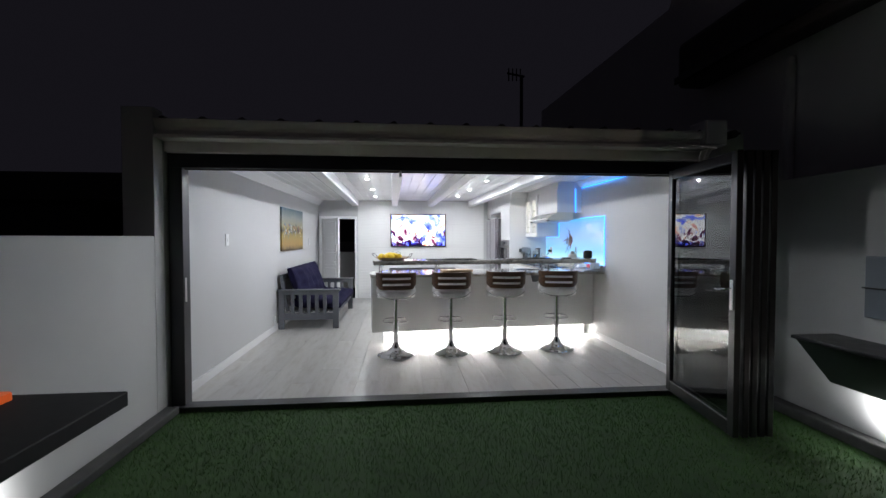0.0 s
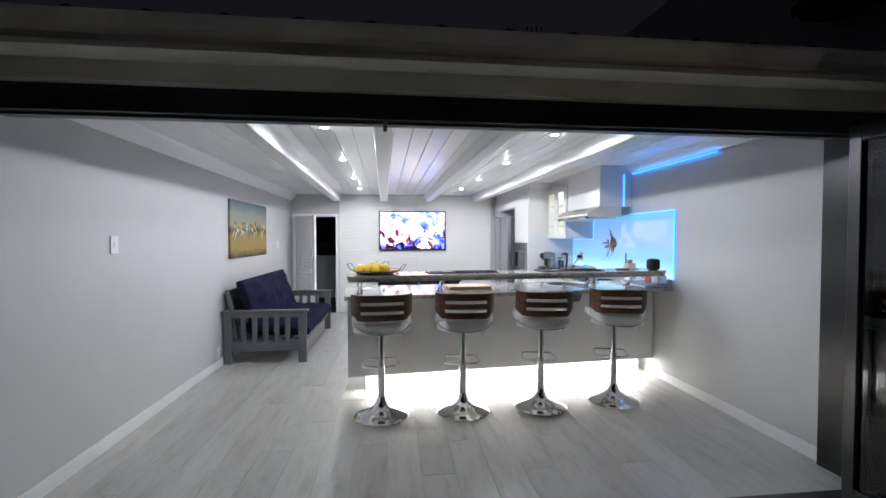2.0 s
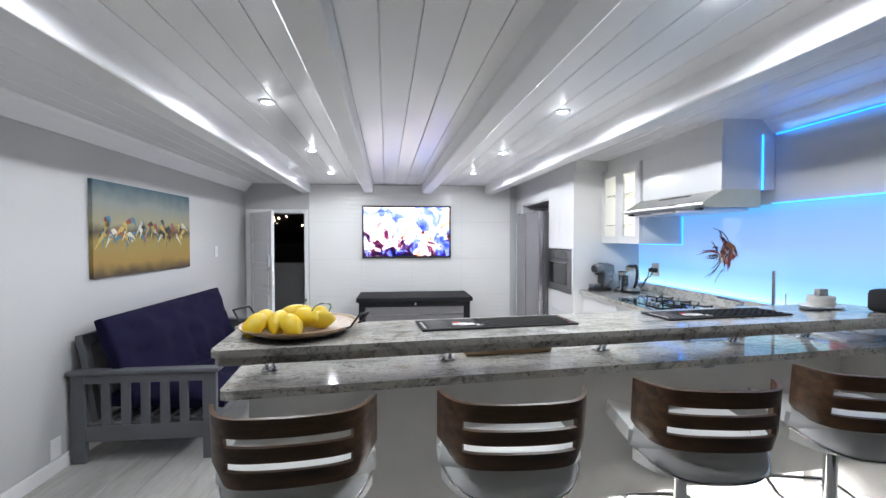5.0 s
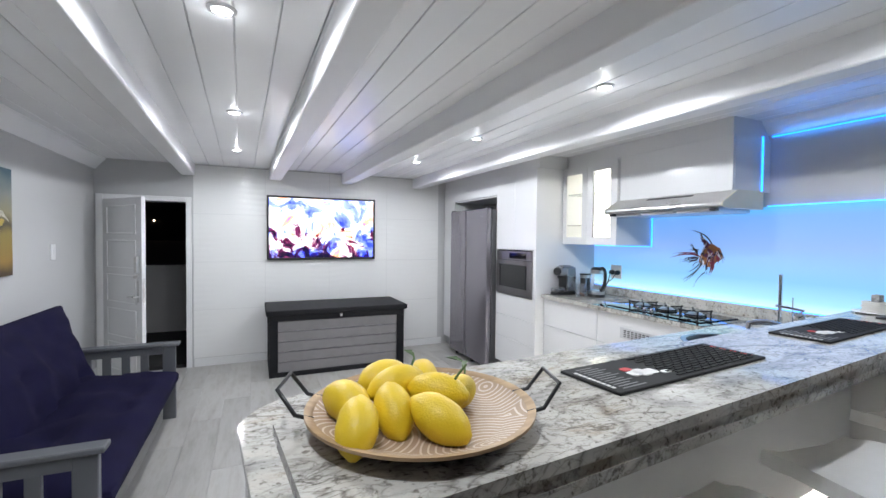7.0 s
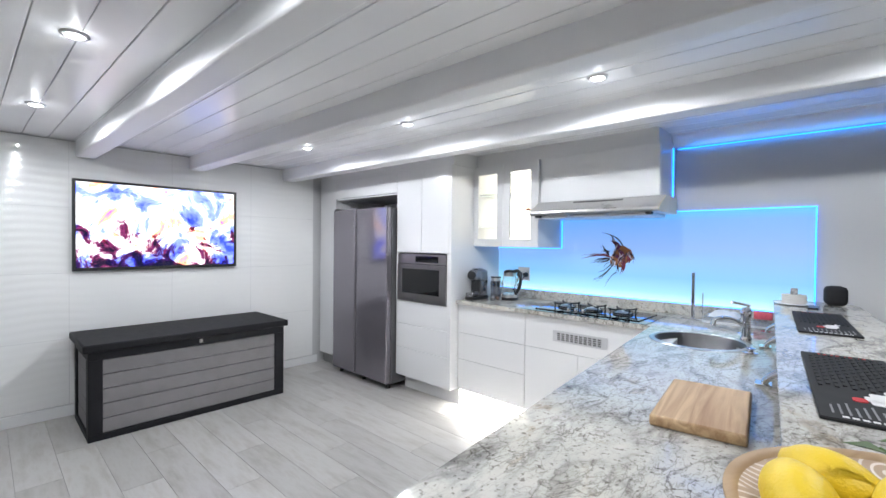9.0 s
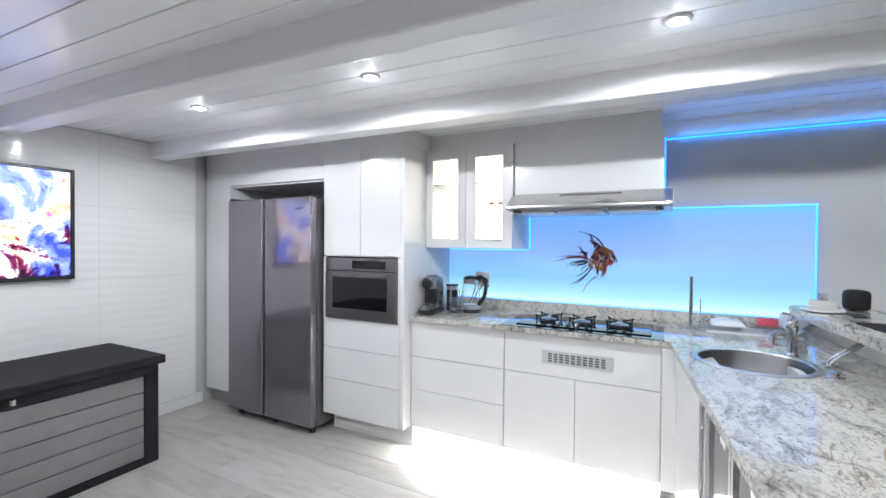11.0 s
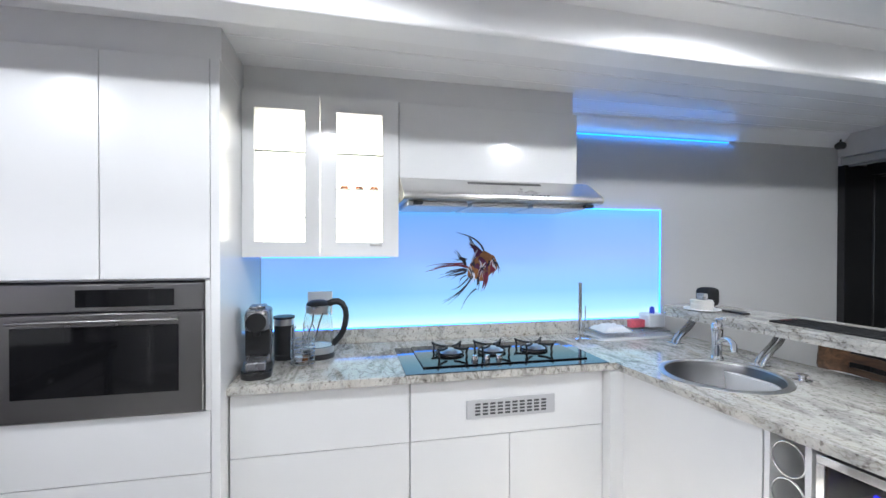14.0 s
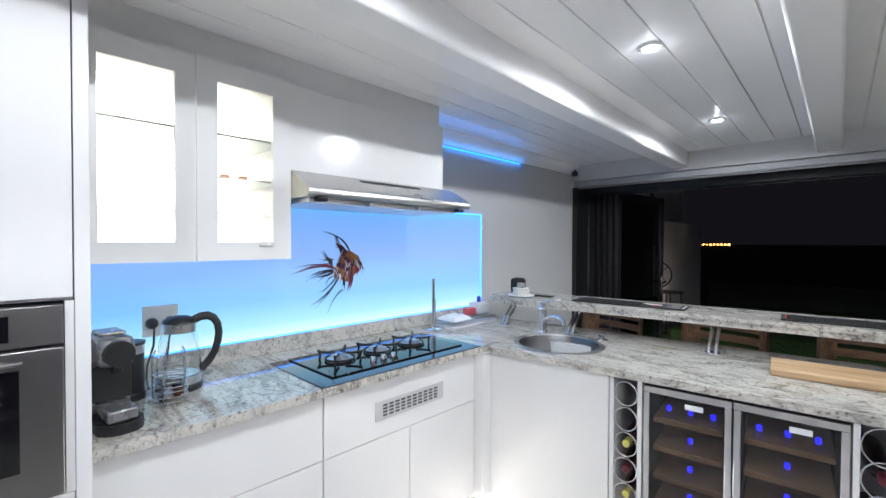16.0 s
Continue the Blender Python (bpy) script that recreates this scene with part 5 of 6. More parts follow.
# ---- bar stools ----
def stool():
    s = thing("bar_stool", (0, 0, 0), "white padded bar stool with slotted walnut back, chrome base", "bar stool", "bar stools")
    prof = [(0.205, 0.0), (0.208, 0.006), (0.195, 0.016), (0.15, 0.03), (0.09, 0.054), (0.055, 0.082), (0.042, 0.11), (0.036, 0.125), (0.03, 0.15), (0.001, 0.151)]
    part("base", lathe(bmesh.new(), prof, 48), CHROME, s, "trumpet-shaped chrome base")
    part("column", lathe(bmesh.new(), [(0.028, 0.151), (0.028, 0.375), (0.031, 0.376), (0.031, 0.395), (0.001, 0.396)], 24), CHROME, s)
    part("piston", lathe(bmesh.new(), [(0.0225, 0.396), (0.0225, 0.655), (0.001, 0.656)], 24), CHROME, s)
    z = 0.365
    part("footrest", tube(bmesh.new(), [(-0.02, 0.02, z), (-0.125, 0.03, z + 0.004), (-0.14, 0.06, z + 0.01), (-0.125, 0.17, z + 0.022), (-0.1, 0.185, z + 0.024), (0.1, 0.185, z + 0.024), (0.125, 0.17, z + 0.022), (0.14, 0.06, z + 0.01), (0.125, 0.03, z + 0.004), (0.02, 0.02, z)], 0.0075, 10), CHROME, s)
    part("lever", tube(bmesh.new(), [(0.02, -0.01, 0.655), (0.1, -0.06, 0.645), (0.15, -0.08, 0.625)], 0.005, 8), CHROME, s)
    part("seat_plate", bx(-0.09, 0.09, -0.09, 0.09, 0.65, 0.664, bevel=0.004), BLACK, s)
    # a padded shell: flat in front, sweeping up behind
    bm = bmesh.new()
    nu, nv = 20, 22
    rows = []
    for j in range(nv + 1):
        v = j / nv
        row = []
        for i in range(nu + 1):
            u = -1 + 2 * i / nu
            half = 0.205 + 0.015 * math.sin(math.pi * v)
            if v < 0.62:
                y = 0.21 - 0.37 * (v / 0.62)
                h = 0.712 + 0.05 * max(0, abs(u) - 0.45) ** 1.5 - 0.02 * math.exp(-((v - 0.0) / 0.12) ** 2)
            else:
                a = (v - 0.62) / 0.38
                y = -0.16 - 0.055 * math.sin(a * math.pi / 2) - 0.02 * a
                h = 0.712 + 0.072 * a ** 1.2 + 0.02 * max(0, abs(u) - 0.45)
            wrap = max(0.0, (v - 0.35) / 0.65)
            y += wrap * (0.03 * u * u + 0.1 * abs(u) ** 6)
            c = 0.92 if v < 0.08 else 1.0
            row.append(bm.verts.new((u * half * c, y, h)))
        rows.append(row)
    for a, b in zip(rows, rows[1:]):
        for i in range(nu):
            bm.faces.new((a[i], a[i + 1], b[i + 1], b[i]))
    bmesh.ops.recalc_face_normals(bm, faces=bm.faces)
    bmesh.ops.solidify(bm, geom=bm.faces[:], thickness=0.042)
    part("seat", bm, WHITELEATHER, s, "white padded seat shell")
    # bent walnut back with two long slots
    bm = bmesh.new()

    def at(u, h, off):
        x = (0.222 - 0.03 * max(0.0, 0.8 - h) / 0.03 * abs(u) ** 3) * u
        y = -0.25 + 0.03 * u * u + 0.1 * abs(u) ** 7 - 0.1 * (h - 0.78) + off
        return (x, y, h)

    levels = [0.77, 0.815, 0.84, 0.88, 0.905, 0.955]
    nseg = 28
    for k in range(5):
        for i in range(nseg):
            u0, u1 = -1 + 2 * i / nseg, -1 + 2 * (i + 1) / nseg
            if k in (1, 3) and -0.74 < (u0 + u1) / 2 < 0.74:
                continue
            z0, z1 = levels[k], levels[k + 1]
            q = [at(u0, z0, 0), at(u1, z0, 0), at(u1, z1, 0), at(u0, z1, 0)]
            bm.faces.new([bm.verts.new(p) for p in q])
    bmesh.ops.remove_doubles(bm, verts=bm.verts, dist=0.0005)
    bmesh.ops.recalc_face_normals(bm, faces=bm.faces)
    bmesh.ops.solidify(bm, geom=bm.faces[:], thickness=0.012)
    part("backrest", bm, WALNUT, s, "dark walnut back with two slots")
    bm = bmesh.new()
    rows = []
    for j in range(9):
        a = -0.5 + j / 8 * 1.75
        rows.append([bm.verts.new((0.208 * u * (0.97 + 0.03 * math.cos(a)), -0.185 - 0.052 * math.cos(a * 0.8) + 0.03 * u * u + 0.1 * abs(u) ** 6, 0.70 + 0.052 * a)) for u in [-1 + i / 12 for i in range(25)]])
    for a, b in zip(rows, rows[1:]):
        for i in range(24):
            bm.faces.new((a[i], a[i + 1], b[i + 1], b[i]))
    bmesh.ops.recalc_face_normals(bm, faces=bm.faces)
    bmesh.ops.solidify(bm, geom=bm.faces[:], thickness=0.02)
    part("back_pad", bm, WHITELEATHER, s, "white padded lower back")
    part("frame_rim", tube(bmesh.new(), [(0.208 * math.sin(a), -0.225 + 0.03 * math.sin(a) ** 2 + 0.1 * abs(math.sin(a)) ** 6 - 0.012, 0.672 + 0.05 * abs(math.sin(a)) ** 3) for a in [-1.5 + 3.0 * i / 24 for i in range(25)]], 0.006, 8), CHROME, s)
    return s


first = stool()
first.matrix_world = pose(-0.055, 6.37, 0, 0, 0, 4)
for x, y, a in ((0.578, 6.385, -3), (1.217, 6.41, -8), (1.862, 6.46, -14)):
    copy_thing(first, pose(x, y, 0, 0, 0, a))

# ---- living side ----
FX0, FX1, FY0, FY1 = -1.775, -0.915, 7.87, 9.66
futon = thing("futon_sofa", (-1.35, 8.76, 0), "grey slatted wooden futon sofa with a navy mattress", "sofa")
for y0, y1 in ((FY0, FY0 + 0.035), (FY1 - 0.035, FY1)):
    arm = part("arm_rail", local(bx(FX0 - 0.01, FX1 + 0.025, y0 - 0.025, y1 + 0.025, 0.558, 0.582, bevel=0.006), futon), GREYPAINT, futon)
    for x in (FX0, FX1 - 0.085):
        part("leg", local(bx(x, x + 0.085, y0, y1, 0.0, 0.558, bevel=0.005), futon), GREYPAINT, futon)
    part("top_board", local(bx(FX0 + 0.085, FX1 - 0.085, y0 + 0.002, y1 - 0.002, 0.50, 0.558), futon), GREYPAINT, futon)
    part("low_board", local(bx(FX0 + 0.085, FX1 - 0.085, y0 + 0.002, y1 - 0.002, 0.135, 0.235, bevel=0.003), futon), GREYPAINT, futon)
    for k in range(5):
        x = FX0 + 0.085 + 0.115 * (k + 1) - 0.025
        part("slat", local(bx(x, x + 0.05, y0 + 0.006, y1 - 0.006, 0.235, 0.50, bevel=0.003), futon), GREYPAINT, futon)
part("front_rail", local(bx(FX1 - 0.06, FX1 - 0.03, FY0 + 0.036, FY1 - 0.036, 0.2, 0.29, bevel=0.004), futon), GREYPAINT, futon)
for k in range(9):
    x = FX0 + 0.16 + 0.07 * k
    part("seat_slat", local(bx(x, x + 0.045, FY0 + 0.04, FY1 - 0.04, 0.245, 0.265), futon), GREYPAINT, futon)
for y0 in (FY0 + 0.045, (FY0 + FY1) / 2 - 0.03, FY1 - 0.105):
    bq = box(bmesh.new(), -0.02, 0.02, y0, y0 + 0.06, 0.0, 0.55, 0.004)
    bmesh.ops.transform(bq, matrix=pose(FX0 + 0.115, 0, 0.25, 0, -9, 0), verts=bq.verts)
    part("back_post", local(bq, futon), GREYPAINT, futon)
bq = box(bmesh.new(), -0.022, 0.02, FY0 + 0.04, FY1 - 0.04, 0.47, 0.55, 0.004)
bmesh.ops.transform(bq, matrix=pose(FX0 + 0.115, 0, 0.25, 0, -9, 0), verts=bq.verts)
part("back_rail", local(bq, futon), GREYPAINT, futon)


def mattress(length, width, thick, seed, nu=46, nv=24):
    """A stuffed cushion with rounded sides and rows of tufts."""
    bm = bmesh.new()
    bmesh.ops.create_cube(bm, size=1)
    bmesh.ops.subdivide_edges(bm, edges=bm.edges[:], cuts=17, use_grid_fill=True)
    for v in bm.verts:
        x, y, z = v.co * 2
        px, py, pz = x * (1 - 0.06 * abs(z) ** 4), y * (1 - 0.02 * abs(z) ** 4), z * (1 - 0.55 * max(abs(x) ** 8, abs(y) ** 12))
        p = Vector((px * width / 2, py * length / 2, pz * thick / 2))
        tuft = 0
        for ty in range(5):
            for tx in range(3):
                d = ((p.x - (tx - 1) * width * 0.3) ** 2 + (p.y - (ty - 2) * length * 0.19) ** 2) ** 0.5
                tuft += math.exp(-(d / 0.045) ** 2)
        n = noise.noise(p * 5 + Vector((seed, 0, 0))) * 0.5 + noise.noise(p * 13 + Vector((0, seed, 0))) * 0.14
        p.z += math.copysign(1, pz) * (n - 0.6 * tuft) * abs(pz) * thick / 2
        v.co = p
    return bm


bq = mattress(1.66, 0.74, 0.17, 2.0)
bmesh.ops.transform(bq, matrix=pose(-1.26, (FY0 + FY1) / 2, 0.345, 0, 3, 0), verts=bq.verts)
part("seat_mattress", local(bq, futon), NAVY, futon, "navy tufted seat mattress")
bq = mattress(1.72, 0.6, 0.17, 7.0)
bmesh.ops.transform(bq, matrix=pose(-1.53, (FY0 + FY1) / 2, 0.61, 0, -109, 0), verts=bq.verts)
part("back_mattress", local(bq, futon), NAVY, futon, "navy tufted back mattress")


def canvas():
    """Oil strokes: blue-grey sky, a row of coloured strokes, ochre ground."""
    m = mat("canvas_paint", (0.4, 0.35, 0.2), 0.55)
    nt = m.node_tree
    b = nt.nodes["Principled BSDF"]
    tc = nt.nodes.new("ShaderNodeTexCoord")
    sep = nt.nodes.new("ShaderNodeSeparateXYZ")
    nt.links.new(tc.outputs["Object"], sep.inputs[0])
    n = nt.nodes.new("ShaderNodeTexNoise")
    n.inputs["Scale"].default_value, n.inputs["Detail"].default_value = 7, 7
    nt.links.new(tc.outputs["Object"], n.inputs["Vector"])
    ma = nt.nodes.new("ShaderNodeMath")
    ma.operation = "MULTIPLY_ADD"
    ma.inputs[1].default_value = 0.12
    nt.links.new(n.outputs["Fac"], ma.inputs[0])
    nt.links.new(sep.outputs["Z"], ma.inputs[2])
    mr = nt.nodes.new("ShaderNodeMapRange")
    mr.inputs["From Min"].default_value, mr.inputs["From Max"].default_value = -0.28, 0.42
    nt.links.new(ma.outputs[0], mr.inputs["Value"])
    r = ramp_node(nt, [(0.02, (0.05, 0.03, 0.012)), (0.15, (0.28, 0.17, 0.035)), (0.38, (0.26, 0.2, 0.05)), (0.46, (0.07, 0.05, 0.03)), (0.56, (0.3, 0.27, 0.16)), (0.75, (0.2, 0.22, 0.2)), (0.95, (0.03, 0.08, 0.11))])
    nt.links.new(mr.outputs["Result"], r.inputs["Fac"])
    nt.links.new(r.outputs["Color"], b.inputs["Base Color"])
    return m


pic = thing("painting", (XL + 0.016, 8.77, 1.465), "unframed canvas of bright strokes over an ochre field", "painting")
part("canvas", bx(-0.015, 0.012, -0.67, 0.67, -0.335, 0.335, bevel=0.003), canvas(), pic)
rng = random.Random(11)
for nm, c in (("stroke_blue", (0.05, 0.16, 0.25)), ("stroke_white", (0.6, 0.58, 0.5)), ("stroke_red", (0.3, 0.06, 0.03)), ("stroke_dark", (0.02, 0.02, 0.02)), ("stroke_yellow", (0.5, 0.36, 0.08))):
    for k in range(12):
        bm = bmesh.new()
        y, z = rng.uniform(-0.58, 0.58), rng.uniform(-0.07, 0.07)
        stroke(bm, ((y, z), (y + rng.uniform(-0.05, 0.05), z + 0.03), (y + rng.uniform(-0.1, 0.1), z - rng.uniform(0.02, 0.1))), 0.026, 0.006)
        for v in bm.verts:
            v.co.x = 0.0125 + 0.00005 * len(nm) + 0.00001 * k
        part("brush_stroke", bm, mat(nm, c, 0.5, noise_scale=30, vary=0.3), pic, smooth=False)


def switch(name, x, y, z, w, h):
    s = thing(name, (x, y, z), "white plastic light switch on the wall", "light switch", "light switches")
    part("plate", bx(0, 0.009, -w / 2, w / 2, -h / 2, h / 2, bevel=0.002), TRIM, s)
    part("rocker", bx(0.009, 0.013, -0.01, 0.01, -0.02, 0.02, bevel=0.001), TRIM, s)


switch("light_switch", XL + 0.001, 6.14, 1.315, 0.075, 0.12)
switch("light_switch", XL + 0.001, 10.1, 1.255, 0.075, 0.12)
outlet = thing("wall_outlet", (XL + 0.001, 7.78, 0.15), "white plastic wall outlet above the skirting", "wall outlet")
part("plate", bx(0, 0.009, -0.04, 0.04, -0.06, 0.06, bevel=0.002), TRIM, outlet)

tv = thing("television", (0.372, YB - 0.03, 1.49), "wide flat television showing bright coral and water", "television")
part("case", bx(-0.612, 0.612, -0.018, 0.01, -0.36, 0.36, bevel=0.004), BLACK, tv)
part("screen", bx(-0.59, 0.59, -0.0205, -0.0185, -0.336, 0.34), SCREEN, tv, "lit screen with coral colours")
bm = bmesh.new()
for b in ((-0.614, 0.614, 0.341, 0.362), (-0.614, 0.614, -0.362, -0.337), (-0.614, -0.591, -0.337, 0.341), (0.591, 0.614, -0.337, 0.341)):
    box(bm, b[0], b[1], -0.026, -0.0185, b[2], b[3], 0.0015)
part("bezel", bm, BLACK, tv)

BXX0, BXX1, BXY0, BXY1 = -0.235, 1.145, 10.33, 10.94
chest = thing("storage_box", (0.455, 10.63, 0), "dark grey resin deck box with taupe slatted sides", "storage box")
SLAT = mat("taupe_resin", (0.185, 0.175, 0.18), 0.55, noise_scale=12, vary=0.08, bump=0.3, bump_scale=90)
part("lid", local(bx(BXX0 - 0.03, BXX1 + 0.03, BXY0 - 0.03, BXY1 + 0.02, 0.615, 0.668, bevel=0.01), chest), DARKGREY, chest)
part("top_rim", local(bx(BXX0, BXX1, BXY0, BXY1, 0.555, 0.615, bevel=0.004), chest), DARKGREY, chest)
part("bottom_rim", local(bx(BXX0, BXX1, BXY0, BXY1, 0.0, 0.045, bevel=0.004), chest), DARKGREY, chest)
for x in (BXX0, BXX1 - 0.08):
    for y in (BXY0, BXY1 - 0.08):
        part("corner_post", local(bx(x, x + 0.08, y, y + 0.08, 0.045, 0.555, bevel=0.004), chest), DARKGREY, chest)
for k in range(5):
    z0 = 0.046 + 0.1018 * k
    part("slat", local(bx(BXX0 + 0.08, BXX1 - 0.08, BXY0 + 0.012, BXY0 + 0.035, z0, z0 + 0.0975, bevel=0.004), chest), SLAT, chest)
    part("slat", local(bx(BXX0 + 0.012, BXX0 + 0.035, BXY0 + 0.08, BXY1 - 0.08, z0, z0 + 0.0975, bevel=0.004), chest), SLAT, chest)
    part("slat", local(bx(BXX1 - 0.035, BXX1 - 0.012, BXY0 + 0.08, BXY1 - 0.08, z0, z0 + 0.0975, bevel=0.004), chest), SLAT, chest)
part("lock", local(cyl(bmesh.new(), 0.46, BXY0 - 0.002, 0.575, 0.6, 0.012, seg=16), chest), STEEL, chest)

# downlights
for k, (x, y) in enumerate(DOWN):
    d = thing("downlight", (x, y, CEIL), "small round recessed ceiling downlight, switched on", "downlight", "ceiling downlights")
    part("ring", lathe(bmesh.new(), [(0.03, -0.001), (0.031, -0.008), (0.044, -0.006), (0.046, 0.0)], 28), TRIM, d)
    part("bulb", lathe(bmesh.new(), [(0.001, -0.015), (0.014, -0.014), (0.024, -0.01), (0.0295, -0.004), (0.0295, -0.001), (0.001, 0.0)], 24), mat("bulb_glow", (1, 1, 1), 0.5, emit=(0.95, 0.98, 1), strength=25), d, "glowing lamp")

# back door
dfr = thing("door_lining", (-1.37, YB, 0), "white painted frame of the back door", "door frame", kind="structure")
for b in ((DX0 - 0.06, DX0, YB - 0.03, YB + 0.1, 0, DZ + 0.05), (DX1, DX1 + 0.05, YB - 0.03, YB + 0.1, 0, DZ + 0.05), (DX0, DX1, YB - 0.03, YB + 0.1, DZ, DZ + 0.05)):
    part("frame", local(bx(*b, bevel=0.004), dfr), TRIM, dfr)
door = thing("door_1", (DX0 + 0.005, YB - 0.012, 0), "white panelled timber door standing half open", "door", kind="structure", turn=-52)
part("leaf", bx(0, 0.7, -0.018, 0.018, 0.008, DZ - 0.004, bevel=0.003), TRIM, door)
for i in range(5):
    z0 = 0.1 + 0.325 * i
    bm = bmesh.new()
    for b in ((0.09, 0.61, z0, z0 + 0.014), (0.09, 0.61, z0 + 0.256, z0 + 0.27), (0.09, 0.104, z0 + 0.014, z0 + 0.256), (0.596, 0.61, z0 + 0.014, z0 + 0.256)):
        box(bm, b[0], b[1], -0.026, -0.0182, b[2], b[3], 0.002)
    part("panel_moulding", bm, TRIM, door)
part("lock_case", bx(0.63, 0.67, -0.05, -0.0185, 1.05, 1.2, bevel=0.004), STEEL, door, "grey steel lock case")
part("handle_plate", bx(0.635, 0.665, -0.024, -0.0185, 0.78, 0.98, bevel=0.002), STEEL, door)
part("door_handle", tube(bmesh.new(), [(0.65, -0.024, 0.83), (0.65, -0.06, 0.83), (0.55, -0.062, 0.828)], 0.009, 10), STEEL, door)
part("knob", lathe(bmesh.new(), [(0.012, 1.0), (0.02, 1.01), (0.02, 1.03), (0.001, 1.035)], 16, 0.65, -0.045), STEEL, door)
part("edge_plate", bx(0.7, 0.7025, -0.01, 0.01, 0.78, 1.0), STEEL, door)
for z in (0.25, 1.5):
    part("hinge", cyl(bmesh.new(), -0.002, -0.02, z, z + 0.09, 0.007, seg=12), BLACK, door)

# blind box and sensor inside the doors
blind = thing("roller_blind", (0.5, YI - 0.04, 1.94), "rolled-up grey roller blind above the folding doors", "blind")
part("cassette", local(bx(XL + 0.02, XR - 0.01, YI - 0.075, YI - 0.01, 1.945, 1.995, bevel=0.008), blind), mat("blind_grey", (0.34, 0.34, 0.35), 0.5, noise_scale=6), blind)
part("bottom_bar", local(bx(XL + 0.04, XR - 0.03, YI - 0.055, YI - 0.03, 1.93, 1.945, bevel=0.003), blind), mat("blind_bar", (0.2, 0.2, 0.2), 0.4), blind)
part("end_cap", local(bx(XR - 0.01, XR - 0.001, YI - 0.08, YI - 0.005, 1.94, 1.998), blind), TRIM, blind)
eye = thing("motion_sensor", (XR - 0.045, YI + 0.04, 2.065), "small black sensor mounted above the blind", "sensor")
part("body", lathe(bmesh.new(), [(0.02, -0.022), (0.03, -0.01), (0.03, 0.012), (0.018, 0.024), (0.001, 0.026)], 20), BLACK, eye)
part("bracket", tube(bmesh.new(), [(0, 0, 0.02), (0, 0, 0.079)], 0.006, 8), BLACK, eye)

# ---- outside ----
GZ = -0.03
TURF = mat("turf_base", (0.03, 0.075, 0.015), 0.9, noise_scale=12, vary=0.3)
EARTH = mat("dark_ground", (0.03, 0.03, 0.03), 0.9, noise_scale=3, vary=0.3, bump=0.3, bump_scale=30)
DARKSTONE = mat("dark_kerb", (0.07, 0.068, 0.066), 0.75, noise_scale=9, vary=0.3, bump=0.6, bump_scale=40)
structure("ground", bx(-600, 600, -600, 600, -0.8, GZ - 0.06), EARTH, "dark ground running out to the night horizon")
lawn = structure("lawn", bx(-1.8, 3.05, -3.0, YF - 0.101, GZ - 0.055, GZ), TURF, "green artificial turf in the courtyard")
g = np.random.default_rng(4)
nb = 60000
bx0, by0 = g.uniform(-1.7, 2.95, nb), 5.0 - 4.0 * g.uniform(0, 1, nb) ** 1.3
h, w = g.uniform(0.014, 0.028, nb), g.uniform(0.0012, 0.0022, nb)
an, ln = g.uniform(0, math.tau, nb), g.uniform(0.004, 0.014, nb)
le = g.uniform(0, math.tau, nb)
P = np.zeros((nb, 3, 3))
P[:, 0] = np.stack([bx0 - w * np.cos(an), by0 - w * np.sin(an), np.full(nb, GZ)], 1)
P[:, 1] = np.stack([bx0 + w * np.cos(an), by0 + w * np.sin(an), np.full(nb, GZ)], 1)
P[:, 2] = np.stack([bx0 + ln * np.cos(le), by0 + ln * np.sin(le), GZ + h], 1)
me = bpy.data.meshes.new("turf_blades")
me.from_pydata(P.reshape(-1, 3).tolist(), [], np.arange(nb * 3).reshape(-1, 3).tolist())
BLADE = mat("turf_blade", (0.05, 0.14, 0.02), 0.55)
nt = BLADE.node_tree
geo, rp = nt.nodes.new("ShaderNodeNewGeometry"), ramp_node(nt, [(0.0, (0.03, 0.09, 0.012)), (0.6, (0.06, 0.17, 0.025)), (1.0, (0.12, 0.2, 0.05))])
nt.links.new(geo.outputs["Random Per Island"], rp.inputs["Fac"])
nt.links.new(rp.outputs["Color"], nt.nodes["Principled BSDF"].inputs["Base Color"])
me.materials.append(BLADE)
tagged(new("turf_blades", me), "short green blades of the artificial turf", "grass", kind="stuff")

structure("wall_garden_west", bx(-2.02, -1.80, -3.0, 4.84, GZ - 0.05, 1.35, bevel=0.006), STUCCO, "low white plastered courtyard wall")
structure("wall_house_west", bx(-2.02, -1.80, 4.841, YF - 0.1, GZ - 0.05, 2.3, bevel=0.004), STUCCO, "white plastered house corner beside the doors")
structure("kerb_west", bx(-1.80, -1.70, -3.0, YF - 0.12, GZ, 0.035, bevel=0.012), DARKSTONE, "dark stone edging along the courtyard wall")
structure("wall_garden_east", bx(3.06, 3.3, -1.2, 5.4, GZ - 0.05, 1.80, bevel=0.006), STUCCO, "white plastered courtyard wall with a worn foot")
structure("kerb_east", bx(2.95, 3.06, -1.2, 5.0, GZ, 0.05, bevel=0.012), DARKSTONE, "dark stone edging along the courtyard wall")
structure("wall_return", bx(XR + T, 3.06, YF + 0.0, YF + 0.2, GZ - 0.05, 2.3), STUCCO, "white plastered wall behind the stacked doors")

